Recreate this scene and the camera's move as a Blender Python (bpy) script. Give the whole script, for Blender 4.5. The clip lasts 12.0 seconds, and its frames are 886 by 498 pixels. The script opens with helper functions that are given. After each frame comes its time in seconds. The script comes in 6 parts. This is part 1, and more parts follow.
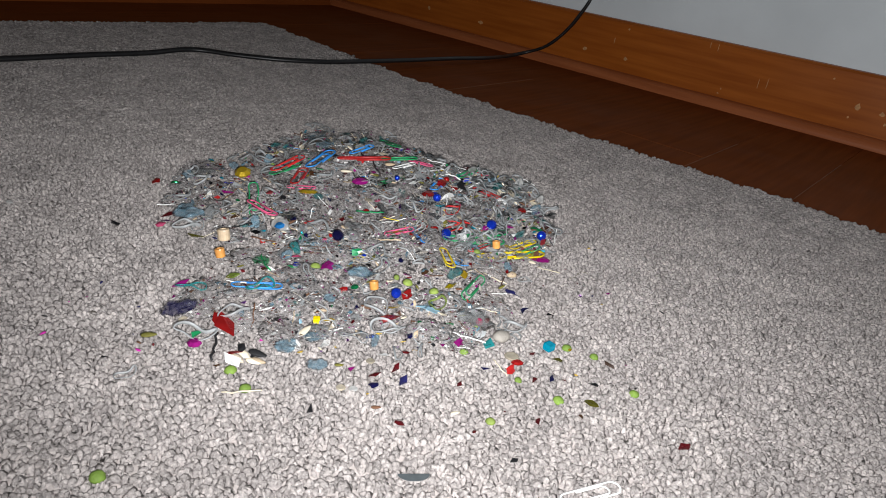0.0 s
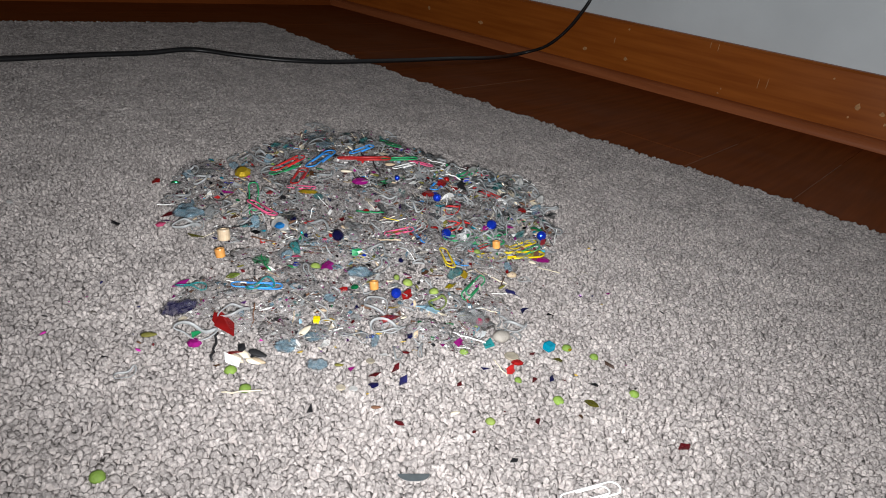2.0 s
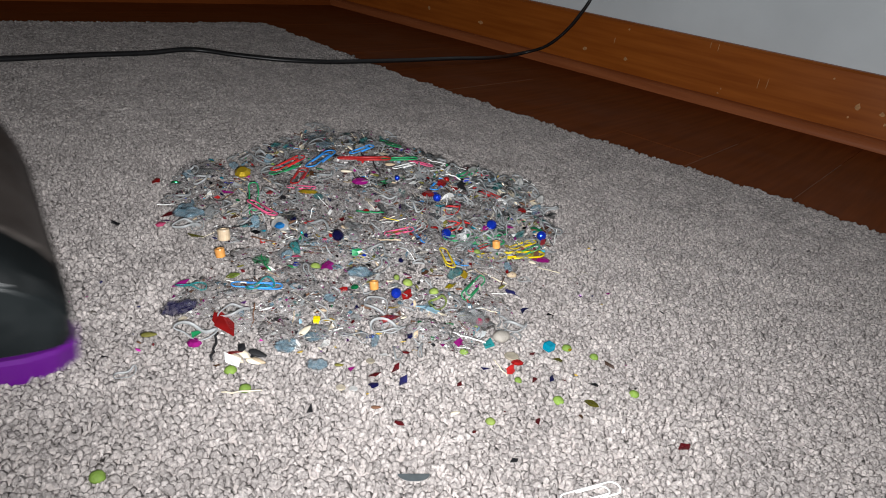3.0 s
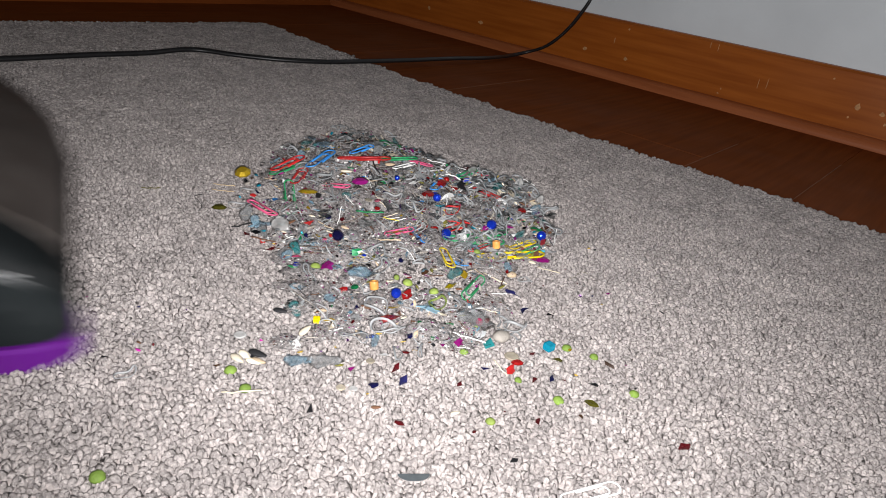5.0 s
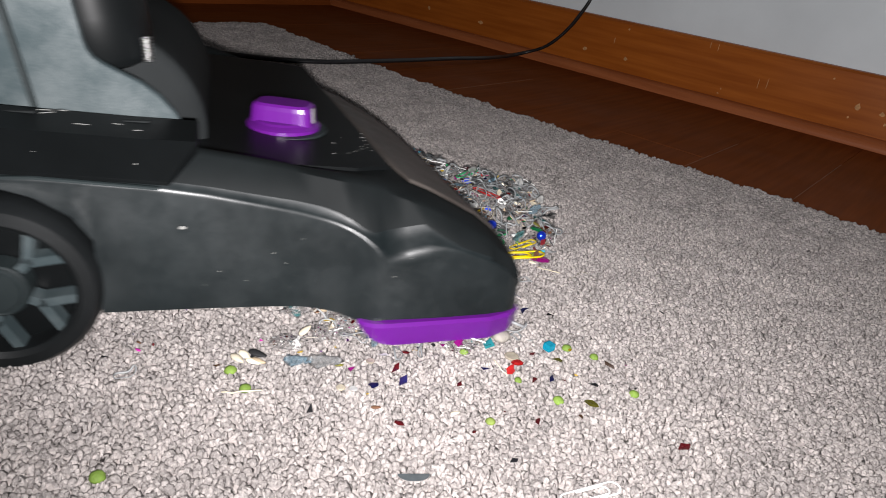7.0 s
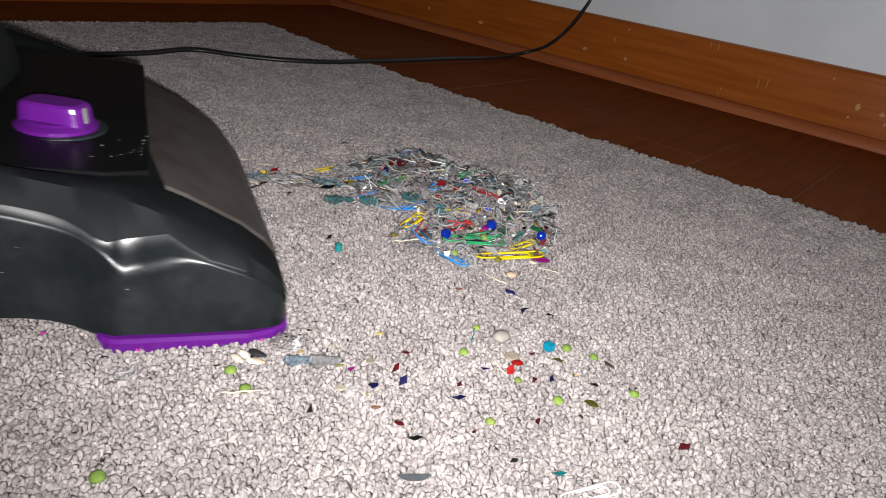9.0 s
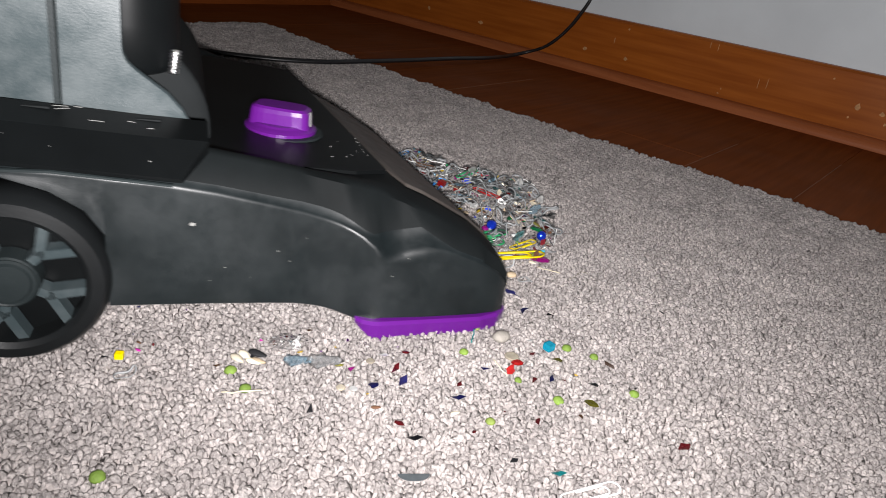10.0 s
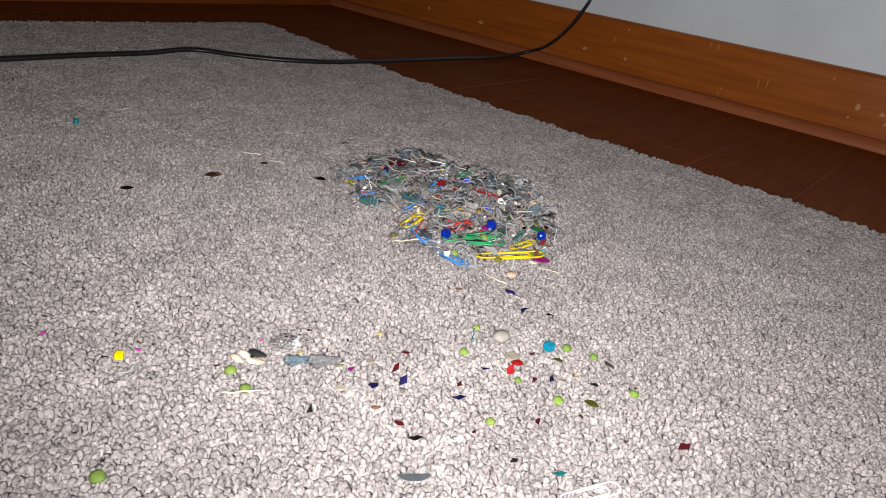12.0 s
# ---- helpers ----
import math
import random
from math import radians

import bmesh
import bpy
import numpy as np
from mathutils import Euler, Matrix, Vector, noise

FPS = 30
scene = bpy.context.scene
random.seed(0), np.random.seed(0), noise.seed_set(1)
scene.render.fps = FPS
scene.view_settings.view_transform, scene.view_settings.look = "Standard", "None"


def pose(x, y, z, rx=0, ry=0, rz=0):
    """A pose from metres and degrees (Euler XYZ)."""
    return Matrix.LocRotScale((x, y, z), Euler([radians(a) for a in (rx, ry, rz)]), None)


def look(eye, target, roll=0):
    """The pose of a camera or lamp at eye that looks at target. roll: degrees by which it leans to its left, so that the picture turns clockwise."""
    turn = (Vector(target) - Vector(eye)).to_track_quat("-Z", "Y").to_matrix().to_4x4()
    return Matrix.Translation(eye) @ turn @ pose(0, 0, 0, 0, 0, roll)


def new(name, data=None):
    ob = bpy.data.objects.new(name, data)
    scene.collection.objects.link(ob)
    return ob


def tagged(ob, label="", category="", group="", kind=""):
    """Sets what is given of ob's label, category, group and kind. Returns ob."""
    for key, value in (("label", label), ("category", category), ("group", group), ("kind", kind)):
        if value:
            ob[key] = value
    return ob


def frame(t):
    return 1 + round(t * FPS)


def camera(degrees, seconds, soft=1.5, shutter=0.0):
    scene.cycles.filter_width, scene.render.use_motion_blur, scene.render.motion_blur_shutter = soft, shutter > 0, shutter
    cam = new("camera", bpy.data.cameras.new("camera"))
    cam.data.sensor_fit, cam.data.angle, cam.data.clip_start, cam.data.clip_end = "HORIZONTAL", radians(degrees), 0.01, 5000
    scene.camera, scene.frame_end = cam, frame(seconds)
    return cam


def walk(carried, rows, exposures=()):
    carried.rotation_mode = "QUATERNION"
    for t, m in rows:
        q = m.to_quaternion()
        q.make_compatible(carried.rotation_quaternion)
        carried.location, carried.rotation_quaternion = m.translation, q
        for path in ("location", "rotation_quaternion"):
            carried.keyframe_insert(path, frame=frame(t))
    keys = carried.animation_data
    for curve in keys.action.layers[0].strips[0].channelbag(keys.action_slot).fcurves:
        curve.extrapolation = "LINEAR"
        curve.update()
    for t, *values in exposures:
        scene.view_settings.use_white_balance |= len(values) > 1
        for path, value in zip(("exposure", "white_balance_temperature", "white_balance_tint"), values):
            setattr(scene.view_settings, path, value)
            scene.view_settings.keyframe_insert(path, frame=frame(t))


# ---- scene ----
# ---- camera ----
cam = camera(66.3, 12.0, soft=0.98, shutter=0.5)
EYE = (0.0, 0.0, 0.215)
VIEW = look(EYE, (0.0, math.cos(radians(25.4)), 0.215 - math.sin(radians(25.4))), 8.6)
walk(cam, [(0.0, VIEW), (12.0, VIEW)], [(0.0, -0.1, 6550, 11), (3.2, -0.1, 6550, 11), (4.8, 0.1, 6700, 14), (12.0, 0.12, 6750, 15)])

# ---- light: the torch beside the lens, and a little light of the dim room ----
world = bpy.data.worlds.new("world")
scene.world = world
world.use_nodes = True
world.node_tree.nodes["Background"].inputs["Color"].default_value = (0.75, 0.85, 1.0, 1)
world.node_tree.nodes["Background"].inputs["Strength"].default_value = 0.05
torch = bpy.data.lights.new("torch", "SPOT")
torch.energy, torch.shadow_soft_size, torch.color = 20.2, 0.0055, (0.965, 0.985, 1.0)
torch.spot_size, torch.spot_blend = radians(172), 0.92
lamp = new("torch", torch)
lamp.matrix_world = look((0.006, 0.004, 0.2000), (0.07, 1.30, 0.56))


# ---- materials ----
def mat(name, colour, rough=0.5, metal=0.0, vary=0.12, scale=60.0, bump=0.0, bump_scale=400.0, spread=0.0,
        coat=0.0, clear=0.0, island=False, spec=0.5, sheen=0.0):
    m = bpy.data.materials.new(name)
    m.use_nodes = True
    nt = m.node_tree
    p = nt.nodes["Principled BSDF"]
    p.inputs["Roughness"].default_value, p.inputs["Metallic"].default_value = rough, metal
    p.inputs["Coat Weight"].default_value, p.inputs["Transmission Weight"].default_value = coat, clear
    p.inputs["Specular IOR Level"].default_value = spec
    p.inputs["Sheen Weight"].default_value = sheen
    co = nt.nodes.new("ShaderNodeTexCoord")
    big = nt.nodes.new("ShaderNodeTexNoise")
    big.inputs["Scale"].default_value, big.inputs["Detail"].default_value = scale, 4
    nt.links.new(co.outputs["Object"], big.inputs["Vector"])
    ramp = nt.nodes.new("ShaderNodeMapRange")
    ramp.inputs["From Min"].default_value, ramp.inputs["From Max"].default_value = 0.3, 0.7
    ramp.inputs["To Min"].default_value, ramp.inputs["To Max"].default_value = 1 - vary, 1 + vary
    nt.links.new(big.outputs["Fac"], ramp.inputs["Value"])
    value = ramp.outputs["Result"]
    if spread:
        src = nt.nodes.new("ShaderNodeNewGeometry" if island else "ShaderNodeObjectInfo")
        r2 = nt.nodes.new("ShaderNodeMapRange")
        r2.inputs["To Min"].default_value, r2.inputs["To Max"].default_value = 1 - spread, 1 + spread
        nt.links.new(src.outputs["Random Per Island" if island else "Random"], r2.inputs["Value"])
        mul = nt.nodes.new("ShaderNodeMath")
        mul.operation = "MULTIPLY"
        nt.links.new(value, mul.inputs[0])
        nt.links.new(r2.outputs["Result"], mul.inputs[1])
        value = mul.outputs[0]
    vm = nt.nodes.new("ShaderNodeVectorMath")
    vm.operation = "SCALE"
    vm.inputs[0].default_value = colour
    nt.links.new(value, vm.inputs["Scale"])
    nt.links.new(vm.outputs["Vector"], p.inputs["Base Color"])
    if bump:
        fine = nt.nodes.new("ShaderNodeTexNoise")
        fine.inputs["Scale"].default_value, fine.inputs["Detail"].default_value = bump_scale, 3
        nt.links.new(co.outputs["Object"], fine.inputs["Vector"])
        b = nt.nodes.new("ShaderNodeBump")
        b.inputs["Strength"].default_value, b.inputs["Distance"].default_value = bump, 0.001
        nt.links.new(fine.outputs["Fac"], b.inputs["Height"])
        nt.links.new(b.outputs["Normal"], p.inputs["Normal"])
    return m


def wood(name, dark, light, along, rough=0.3, coat=0.3):
    """Varnished timber whose grain runs along the given local axis."""
    m = mat(name, light, rough, coat=coat, spec=0.15)
    nt = m.node_tree
    p = nt.nodes["Principled BSDF"]
    co = nt.nodes.new("ShaderNodeTexCoord")
    mp = nt.nodes.new("ShaderNodeMapping")
    mp.inputs["Scale"].default_value = [4 if i == along else 70 for i in range(3)]
    nt.links.new(co.outputs["Object"], mp.inputs["Vector"])
    no = nt.nodes.new("ShaderNodeTexNoise")
    no.inputs["Scale"].default_value, no.inputs["Detail"].default_value = 1.6, 6
    nt.links.new(mp.outputs["Vector"], no.inputs["Vector"])
    cr = nt.nodes.new("ShaderNodeValToRGB")
    cr.color_ramp.elements[0].position, cr.color_ramp.elements[1].position = 0.32, 0.7
    cr.color_ramp.elements[0].color, cr.color_ramp.elements[1].color = (*dark, 1), (*light, 1)
    nt.links.new(no.outputs["Fac"], cr.inputs["Fac"])
    last = cr.outputs["Color"]
    nt.links.new(last, p.inputs["Base Color"])
    # dull smears in the varnish
    sm = nt.nodes.new("ShaderNodeTexNoise")
    sm.inputs["Scale"].default_value = 9
    nt.links.new(co.outputs["Object"], sm.inputs["Vector"])
    mr = nt.nodes.new("ShaderNodeMapRange")
    mr.inputs["To Min"].default_value, mr.inputs["To Max"].default_value = rough * 0.7, rough * 1.5
    nt.links.new(sm.outputs["Fac"], mr.inputs["Value"])
    nt.links.new(mr.outputs["Result"], p.inputs["Roughness"])
    return m


TUFT = mat("carpet_yarn", (0.545, 0.497, 0.478), 0.22, vary=0.14, scale=26, bump=1.0, bump_scale=1100, spread=0.24, island=True, spec=0.8)
def soften(m, share):
    """Yarn lets part of the light through."""
    nt = m.node_tree
    p, o = nt.nodes["Principled BSDF"], nt.nodes["Material Output"]
    tr, mx = nt.nodes.new("ShaderNodeBsdfTranslucent"), nt.nodes.new("ShaderNodeMixShader")
    nt.links.new(p.inputs["Base Color"].links[0].from_socket, tr.inputs["Color"])
    mx.inputs["Fac"].default_value = share
    nt.links.new(p.outputs["BSDF"], mx.inputs[1])
    nt.links.new(tr.outputs["BSDF"], mx.inputs[2])
    nt.links.new(mx.outputs["Shader"], o.inputs["Surface"])


def strands(m, scale, depth, relief):
    """Single fibres within a tuft: fine light and dark, and a glinting relief."""
    nt = m.node_tree
    p = nt.nodes["Principled BSDF"]
    co, no, mr, vm = (nt.nodes.new("ShaderNode" + k) for k in ("TexCoord", "TexNoise", "MapRange", "VectorMath"))
    no.inputs["Scale"].default_value, no.inputs["Detail"].default_value = scale, 2
    mr.inputs["From Min"].default_value, mr.inputs["From Max"].default_value = 0.3, 0.7
    mr.inputs["To Min"].default_value, mr.inputs["To Max"].default_value = 1 - depth, 1 + depth
    vm.operation = "SCALE"
    nt.links.new(co.outputs["Object"], no.inputs["Vector"])
    nt.links.new(no.outputs["Fac"], mr.inputs["Value"])
    nt.links.new(p.inputs["Base Color"].links[0].from_socket, vm.inputs[0])
    nt.links.new(mr.outputs["Result"], vm.inputs["Scale"])
    nt.links.new(vm.outputs["Vector"], p.inputs["Base Color"])
    p.inputs["Normal"].links[0].from_node.inputs["Distance"].default_value = relief


TUFT.node_tree.nodes["Principled BSDF"].inputs["Diffuse Roughness"].default_value = 0.3
strands(TUFT, 700, 0.28, 0.0017)
soften(TUFT, 0.34)
BACKING = mat("carpet_backing", (0.47, 0.42, 0.40), 0.95, vary=0.2, scale=300, bump=0.6)
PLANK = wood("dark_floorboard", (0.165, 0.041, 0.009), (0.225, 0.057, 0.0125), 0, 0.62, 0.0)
PLANK.node_tree.nodes["Principled BSDF"].inputs["Specular IOR Level"].default_value = 0.04
SKIRT = wood("orange_stained_timber", (0.30, 0.074, 0.010), (0.43, 0.120, 0.018), 0, 0.35, 0.2)
BEAD_WOOD = wood("reddish_timber", (0.30, 0.085, 0.028), (0.40, 0.125, 0.045), 0, 0.4, 0.1)
WALL = mat("grey_wall_paint", (0.77, 0.83, 0.86), 0.7, vary=0.06, scale=7, bump=0.25, bump_scale=180)
CHIP = mat("bare_pale_timber", (0.52, 0.27, 0.11), 0.75, vary=0.3, scale=300)
FILLER = mat("worn_joint_filler", (0.21, 0.08, 0.03), 0.7, vary=0.5, scale=40)
# assumed dark tone, so that the north wall throws back little light
DIM = mat("darkened_wall_tone", (0.10, 0.075, 0.06), 0.7, vary=0.15, scale=4)
CEIL = mat("ceiling_paint", (0.7, 0.7, 0.7), 0.8, vary=0.04, scale=5)
RUBBER = mat("black_cable_rubber", (0.012, 0.012, 0.013), 0.38, vary=0.2, bump=0.2)
BLACK = mat("satin_black_plastic", (0.0056, 0.0082, 0.0090), 0.40, vary=0.2, scale=14, bump=0.035, bump_scale=1500, spec=0.45)
GLOSS = mat("glossy_black_plastic", (0.0035, 0.0042, 0.0045), 0.40, vary=0.2, scale=20, bump=0.02, bump_scale=90, spec=0.14)
SMOKE = mat("smoked_window_plastic", (0.045, 0.037, 0.033), 0.22, vary=0.25, scale=18, bump=0.05, bump_scale=300)
PURPLE = mat("purple_plastic", (0.095, 0.008, 0.17), 0.30, vary=0.08, scale=30, bump=0.06, bump_scale=600)
GREYP = mat("silver_grey_plastic", (0.034, 0.048, 0.052), 0.36, vary=0.10, scale=9, bump=0.10, bump_scale=900)
DARKGREY = mat("dark_grey_plastic", (0.013, 0.018, 0.019), 0.5, vary=0.15, scale=12, bump=0.1, bump_scale=900, spec=0.25)
CHROME = mat("bright_spring_steel", (0.55, 0.55, 0.55), 0.3, 1.0, vary=0.1)
SLOPE_DARK = mat("darkened_slope_black", (0.0052, 0.0066, 0.0070), 0.62, vary=0.25, scale=25, bump=0.05, bump_scale=900, spec=0.10)
MATTBLACK = mat("matt_black_plastic", (0.011, 0.0125, 0.013), 0.7, vary=0.2, scale=20, bump=0.1, bump_scale=900, spec=0.08)
TYRE = mat("tyre_plastic", (0.0065, 0.0075, 0.008), 0.42, vary=0.2, scale=30, bump=0.06, bump_scale=800, spec=0.25)
def dusty(m, colour, share, low, high):
    """A thin uneven film of dust and handling marks: paler, and duller in patches."""
    nt = m.node_tree
    p = nt.nodes["Principled BSDF"]
    co = nt.nodes.new("ShaderNodeTexCoord")
    no, mr, rr, mx = (nt.nodes.new("ShaderNode" + k) for k in ("TexNoise", "MapRange", "MapRange", "Mix"))
    no.inputs["Scale"].default_value, no.inputs["Detail"].default_value, no.inputs["Roughness"].default_value = 34, 8, 0.7
    mr.inputs["From Min"].default_value, mr.inputs["From Max"].default_value, mr.inputs["To Max"].default_value = 0.42, 0.75, share
    rr.inputs["From Min"].default_value, rr.inputs["From Max"].default_value = 0.35, 0.65
    rr.inputs["To Min"].default_value, rr.inputs["To Max"].default_value = low, high
    mx.data_type = "RGBA"
    nt.links.new(co.outputs["Object"], no.inputs["Vector"])
    nt.links.new(no.outputs["Fac"], mr.inputs["Value"])
    nt.links.new(no.outputs["Fac"], rr.inputs["Value"])
    nt.links.new(mr.outputs["Result"], mx.inputs["Factor"])
    nt.links.new(p.inputs["Base Color"].links[0].from_socket, mx.inputs["A"])
    mx.inputs["B"].default_value = (*colour, 1)
    nt.links.new(mx.outputs["Result"], p.inputs["Base Color"])
    nt.links.new(rr.outputs["Result"], p.inputs["Roughness"])


dusty(BLACK, (0.03, 0.036, 0.038), 0.26, 0.30, 0.40)
dusty(GREYP, (0.12, 0.135, 0.138), 0.4, 0.30, 0.46)
dusty(SMOKE, (0.07, 0.064, 0.058), 0.4, 0.35, 0.55)
SPECK = mat("pale_dust_speck", (0.22, 0.22, 0.21), 0.8, vary=0.1)
FLUFF = mat("grey_lint", (0.31, 0.29, 0.284), 0.95, vary=0.5, scale=240, bump=1.0, bump_scale=1500, spread=0.2, spec=0.1)
def lacy(m, scale, cut):
    nt = m.node_tree
    co, no, th = nt.nodes.new("ShaderNodeTexCoord"), nt.nodes.new("ShaderNodeTexNoise"), nt.nodes.new("ShaderNodeMapRange")
    no.inputs["Scale"].default_value, no.inputs["Detail"].default_value = scale, 5
    th.inputs["From Min"].default_value, th.inputs["From Max"].default_value = cut - 0.04, cut + 0.04
    nt.links.new(co.outputs["Object"], no.inputs["Vector"])
    nt.links.new(no.outputs["Fac"], th.inputs["Value"])
    nt.links.new(th.outputs["Result"], nt.nodes["Principled BSDF"].inputs["Alpha"])


lacy(FLUFF, 420, 0.51)
HAIR = mat("lint_fibre", (0.40, 0.375, 0.37), 0.9, vary=0.3, scale=200, spread=0.35, island=True, spec=0.1)

# ---- helpers of shape ----
def ob_from(name, verts, faces, material, parent=None, smooth=False):
    me = bpy.data.meshes.new(name)
    me.from_pydata([tuple(v) for v in verts], [], faces)
    me.materials.append(material)
    if smooth:
        me.polygons.foreach_set("use_smooth", [True] * len(me.polygons))
    me.update()
    ob = new(name, me)
    ob.parent = parent
    return ob


def part(name, bm, material, parent=None, label="", smooth=False):
    bmesh.ops.recalc_face_normals(bm, faces=bm.faces[:])
    me = bpy.data.meshes.new(name)
    bm.to_mesh(me)
    bm.free()
    me.materials.append(material)
    if smooth:
        me.polygons.foreach_set("use_smooth", [True] * len(me.polygons))
    ob = new(name, me)
    ob.parent = parent
    return tagged(ob, label)


def box(x0, x1, y0, y1, z0, z1, bevel=0.0, bm=None):
    bm = bm or bmesh.new()
    got = bmesh.ops.create_cube(bm, size=1.0)["verts"]
    for v in got:
        v.co = Vector(((x0 + x1) / 2 + v.co.x * (x1 - x0), (y0 + y1) / 2 + v.co.y * (y1 - y0), (z0 + z1) / 2 + v.co.z * (z1 - z0)))
    if bevel:
        bmesh.ops.bevel(bm, geom=list({e for v in got for e in v.link_edges}), offset=bevel, segments=2, profile=0.7, affect="EDGES")
    return bm


def loft(rings, closed_ring=True, caps=True, bm=None):
    """Skin between rings of equally many points."""
    bm = bm or bmesh.new()
    rows = [[bm.verts.new(p) for p in r] for r in rings]
    n = len(rows[0])
    for a, b in zip(rows, rows[1:]):
        for i in range(n if closed_ring else n - 1):
            bm.faces.new((a[i], a[(i + 1) % n], b[(i + 1) % n], b[i]))
    if caps and closed_ring:
        bm.faces.new(rows[0][::-1])
        bm.faces.new(rows[-1])
    return bm


def tube(points, r, sides=6, closed=False, bm=None, flat=1.0):
    """A round rod along points."""
    pts = [Vector(p) for p in points]
    n = len(pts)
    rings = []
    side = None
    for i, p in enumerate(pts):
        a = pts[(i - 1) % n] if closed or i else p
        b = pts[(i + 1) % n] if closed or i < n - 1 else p
        d = (b - a).normalized()
        if side is None:
            side = d.orthogonal().normalized() if abs(d.z) > 0.9 else d.cross(Vector((0, 0, 1))).normalized()
        side = (side - d * side.dot(d)).normalized()
        up = d.cross(side)
        rings.append([p + side * r * math.cos(6.2832 * k / sides) + up * r * flat * math.sin(6.2832 * k / sides) for k in range(sides)])
    if closed:
        bm = loft(rings + [rings[0]], caps=False, bm=bm)
        bmesh.ops.remove_doubles(bm, verts=bm.verts[:], dist=1e-6)
        return bm
    return loft(rings, bm=bm)


def lathe(profile, sides=24, axis="z", at=(0, 0, 0), bm=None, hollow=False):
    """profile: (radius, height) pairs turned about an axis."""
    rings = []
    for r, h in profile:
        ring = []
        for k in range(sides):
            c, s = r * math.cos(6.2832 * k / sides), r * math.sin(6.2832 * k / sides)
            ring.append(Vector((c, s, h) if axis == "z" else (c, h, s)) + Vector(at))
        rings.append(ring)
    if hollow:
        return loft(rings + [[p.copy() for p in rings[0]]], caps=False, bm=bm)
    return loft(rings, bm=bm)


# ---- floor, wall, skirting ----
FLOOR_Z = -0.008
ALONG = Vector((0.79883, -0.60156, 0))       # along the near wall
INTO = Vector((0.60156, 0.79883, 0))         # towards that wall
CORNER = Vector((-0.3735, 1.8125, 0))        # where the two walls meet, on the floor
WALL_M = Matrix(((ALONG.x, INTO.x, 0, CORNER.x), (ALONG.y, INTO.y, 0, CORNER.y), (0, 0, 1, FLOOR_Z), (0, 0, 0, 1)))
# in WALL_M: x runs along the wall from the corner, the wall's face is y = 0, the room has y < 0


def in_room(ob, kind="structure"):
    ob.matrix_world = WALL_M
    return tagged(ob, kind=kind)


sub = in_room(part("floor", box(-0.2, 3.2, -3.2, 0.2, -0.05, -0.006), PLANK))
tagged(sub, "dark brown varnished timber floorboards", "floor")


def planks(floor):
    # boards run at right angles to the long wall
    rnd = random.Random(5)
    for i in range(24):
        x0 = i * 0.125
        y = 0.0
        cut = -0.35 - rnd.random() * 0.9
        for y0, y1 in ((cut, 0.0), (-2.9, cut)):
            bm = box(x0 + 0.0002, x0 + 0.1248, y0 + 0.0002, y1 - 0.0002, -0.006, 0.0003 * rnd.random(), 0.0003)
            for v in bm.verts:
                v.co = Vector((v.co.y, -v.co.x, v.co.z))
            ob = part("plank", bm, PLANK, floor)
            ob.matrix_basis = pose(0, 0, 0, 0, 0, 90)
        # pale filler worn bare in the joints
        if i in (6, 9, 10):
            part("joint", box(x0 - 0.0004, x0 + 0.0004, -0.9 + 0.4 * rnd.random(), -0.03 - 0.2 * rnd.random(), -0.001, 0.0006), FILLER, floor, "pale worn joint between boards")


wall_east = in_room(part("wall_east", box(-0.15, 3.2, 0.016, 0.12, 0.0, 2.4), WALL))
tagged(wall_east, "smooth pale blue-grey painted wall with scuffs", "wall")
# unseen wall; its dark colour is made up to darken reflections in the deck
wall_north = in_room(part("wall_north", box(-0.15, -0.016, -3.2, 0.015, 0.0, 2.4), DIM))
tagged(wall_north, "unseen wall, coloured dark to keep reflections low", "wall")
wall_south = in_room(part("wall_south", box(3.1, 3.2, -3.2, 0.015, 0.0, 2.4), WALL))
tagged(wall_south, "pale grey painted wall", "wall")
wall_west = in_room(part("wall_west", box(-0.015, 3.099, -3.2, -3.1, 0.0, 2.4), WALL))
tagged(wall_west, "pale grey painted wall", "wall")
ceiling = in_room(part("ceiling", box(-0.15, 3.2, -3.2, 0.12, 2.4, 2.45), CEIL))
tagged(ceiling, "plain white ceiling", "ceiling")


def skirting(name, x_axis, length, timber, bead_timber, label):
    prof = [(0.0152, 0.0), (0.0152, 0.106), (0.010, 0.108), (0.004, 0.107), (0.0, 0.103), (0.0, 0.0)]
    quarter = [(0.0, 0.0), (0.0, 0.018)] + [(-0.016 * math.sin(a), 0.002 + 0.016 * math.cos(a)) for a in [0.26 * k for k in range(1, 7)]] + [(-0.016, 0.0)]
    board = part(name, loft([[Vector((x, y, z)) for y, z in prof] for x in (0.0, length)]), timber)
    bead = part("quarter_round", loft([[Vector((x, y - 0.0005, z)) for y, z in quarter] for x in (0.0, length)]), bead_timber, board)
    tagged(board, label, "skirting board", kind="structure")
    board.matrix_world = WALL_M @ x_axis
    return board


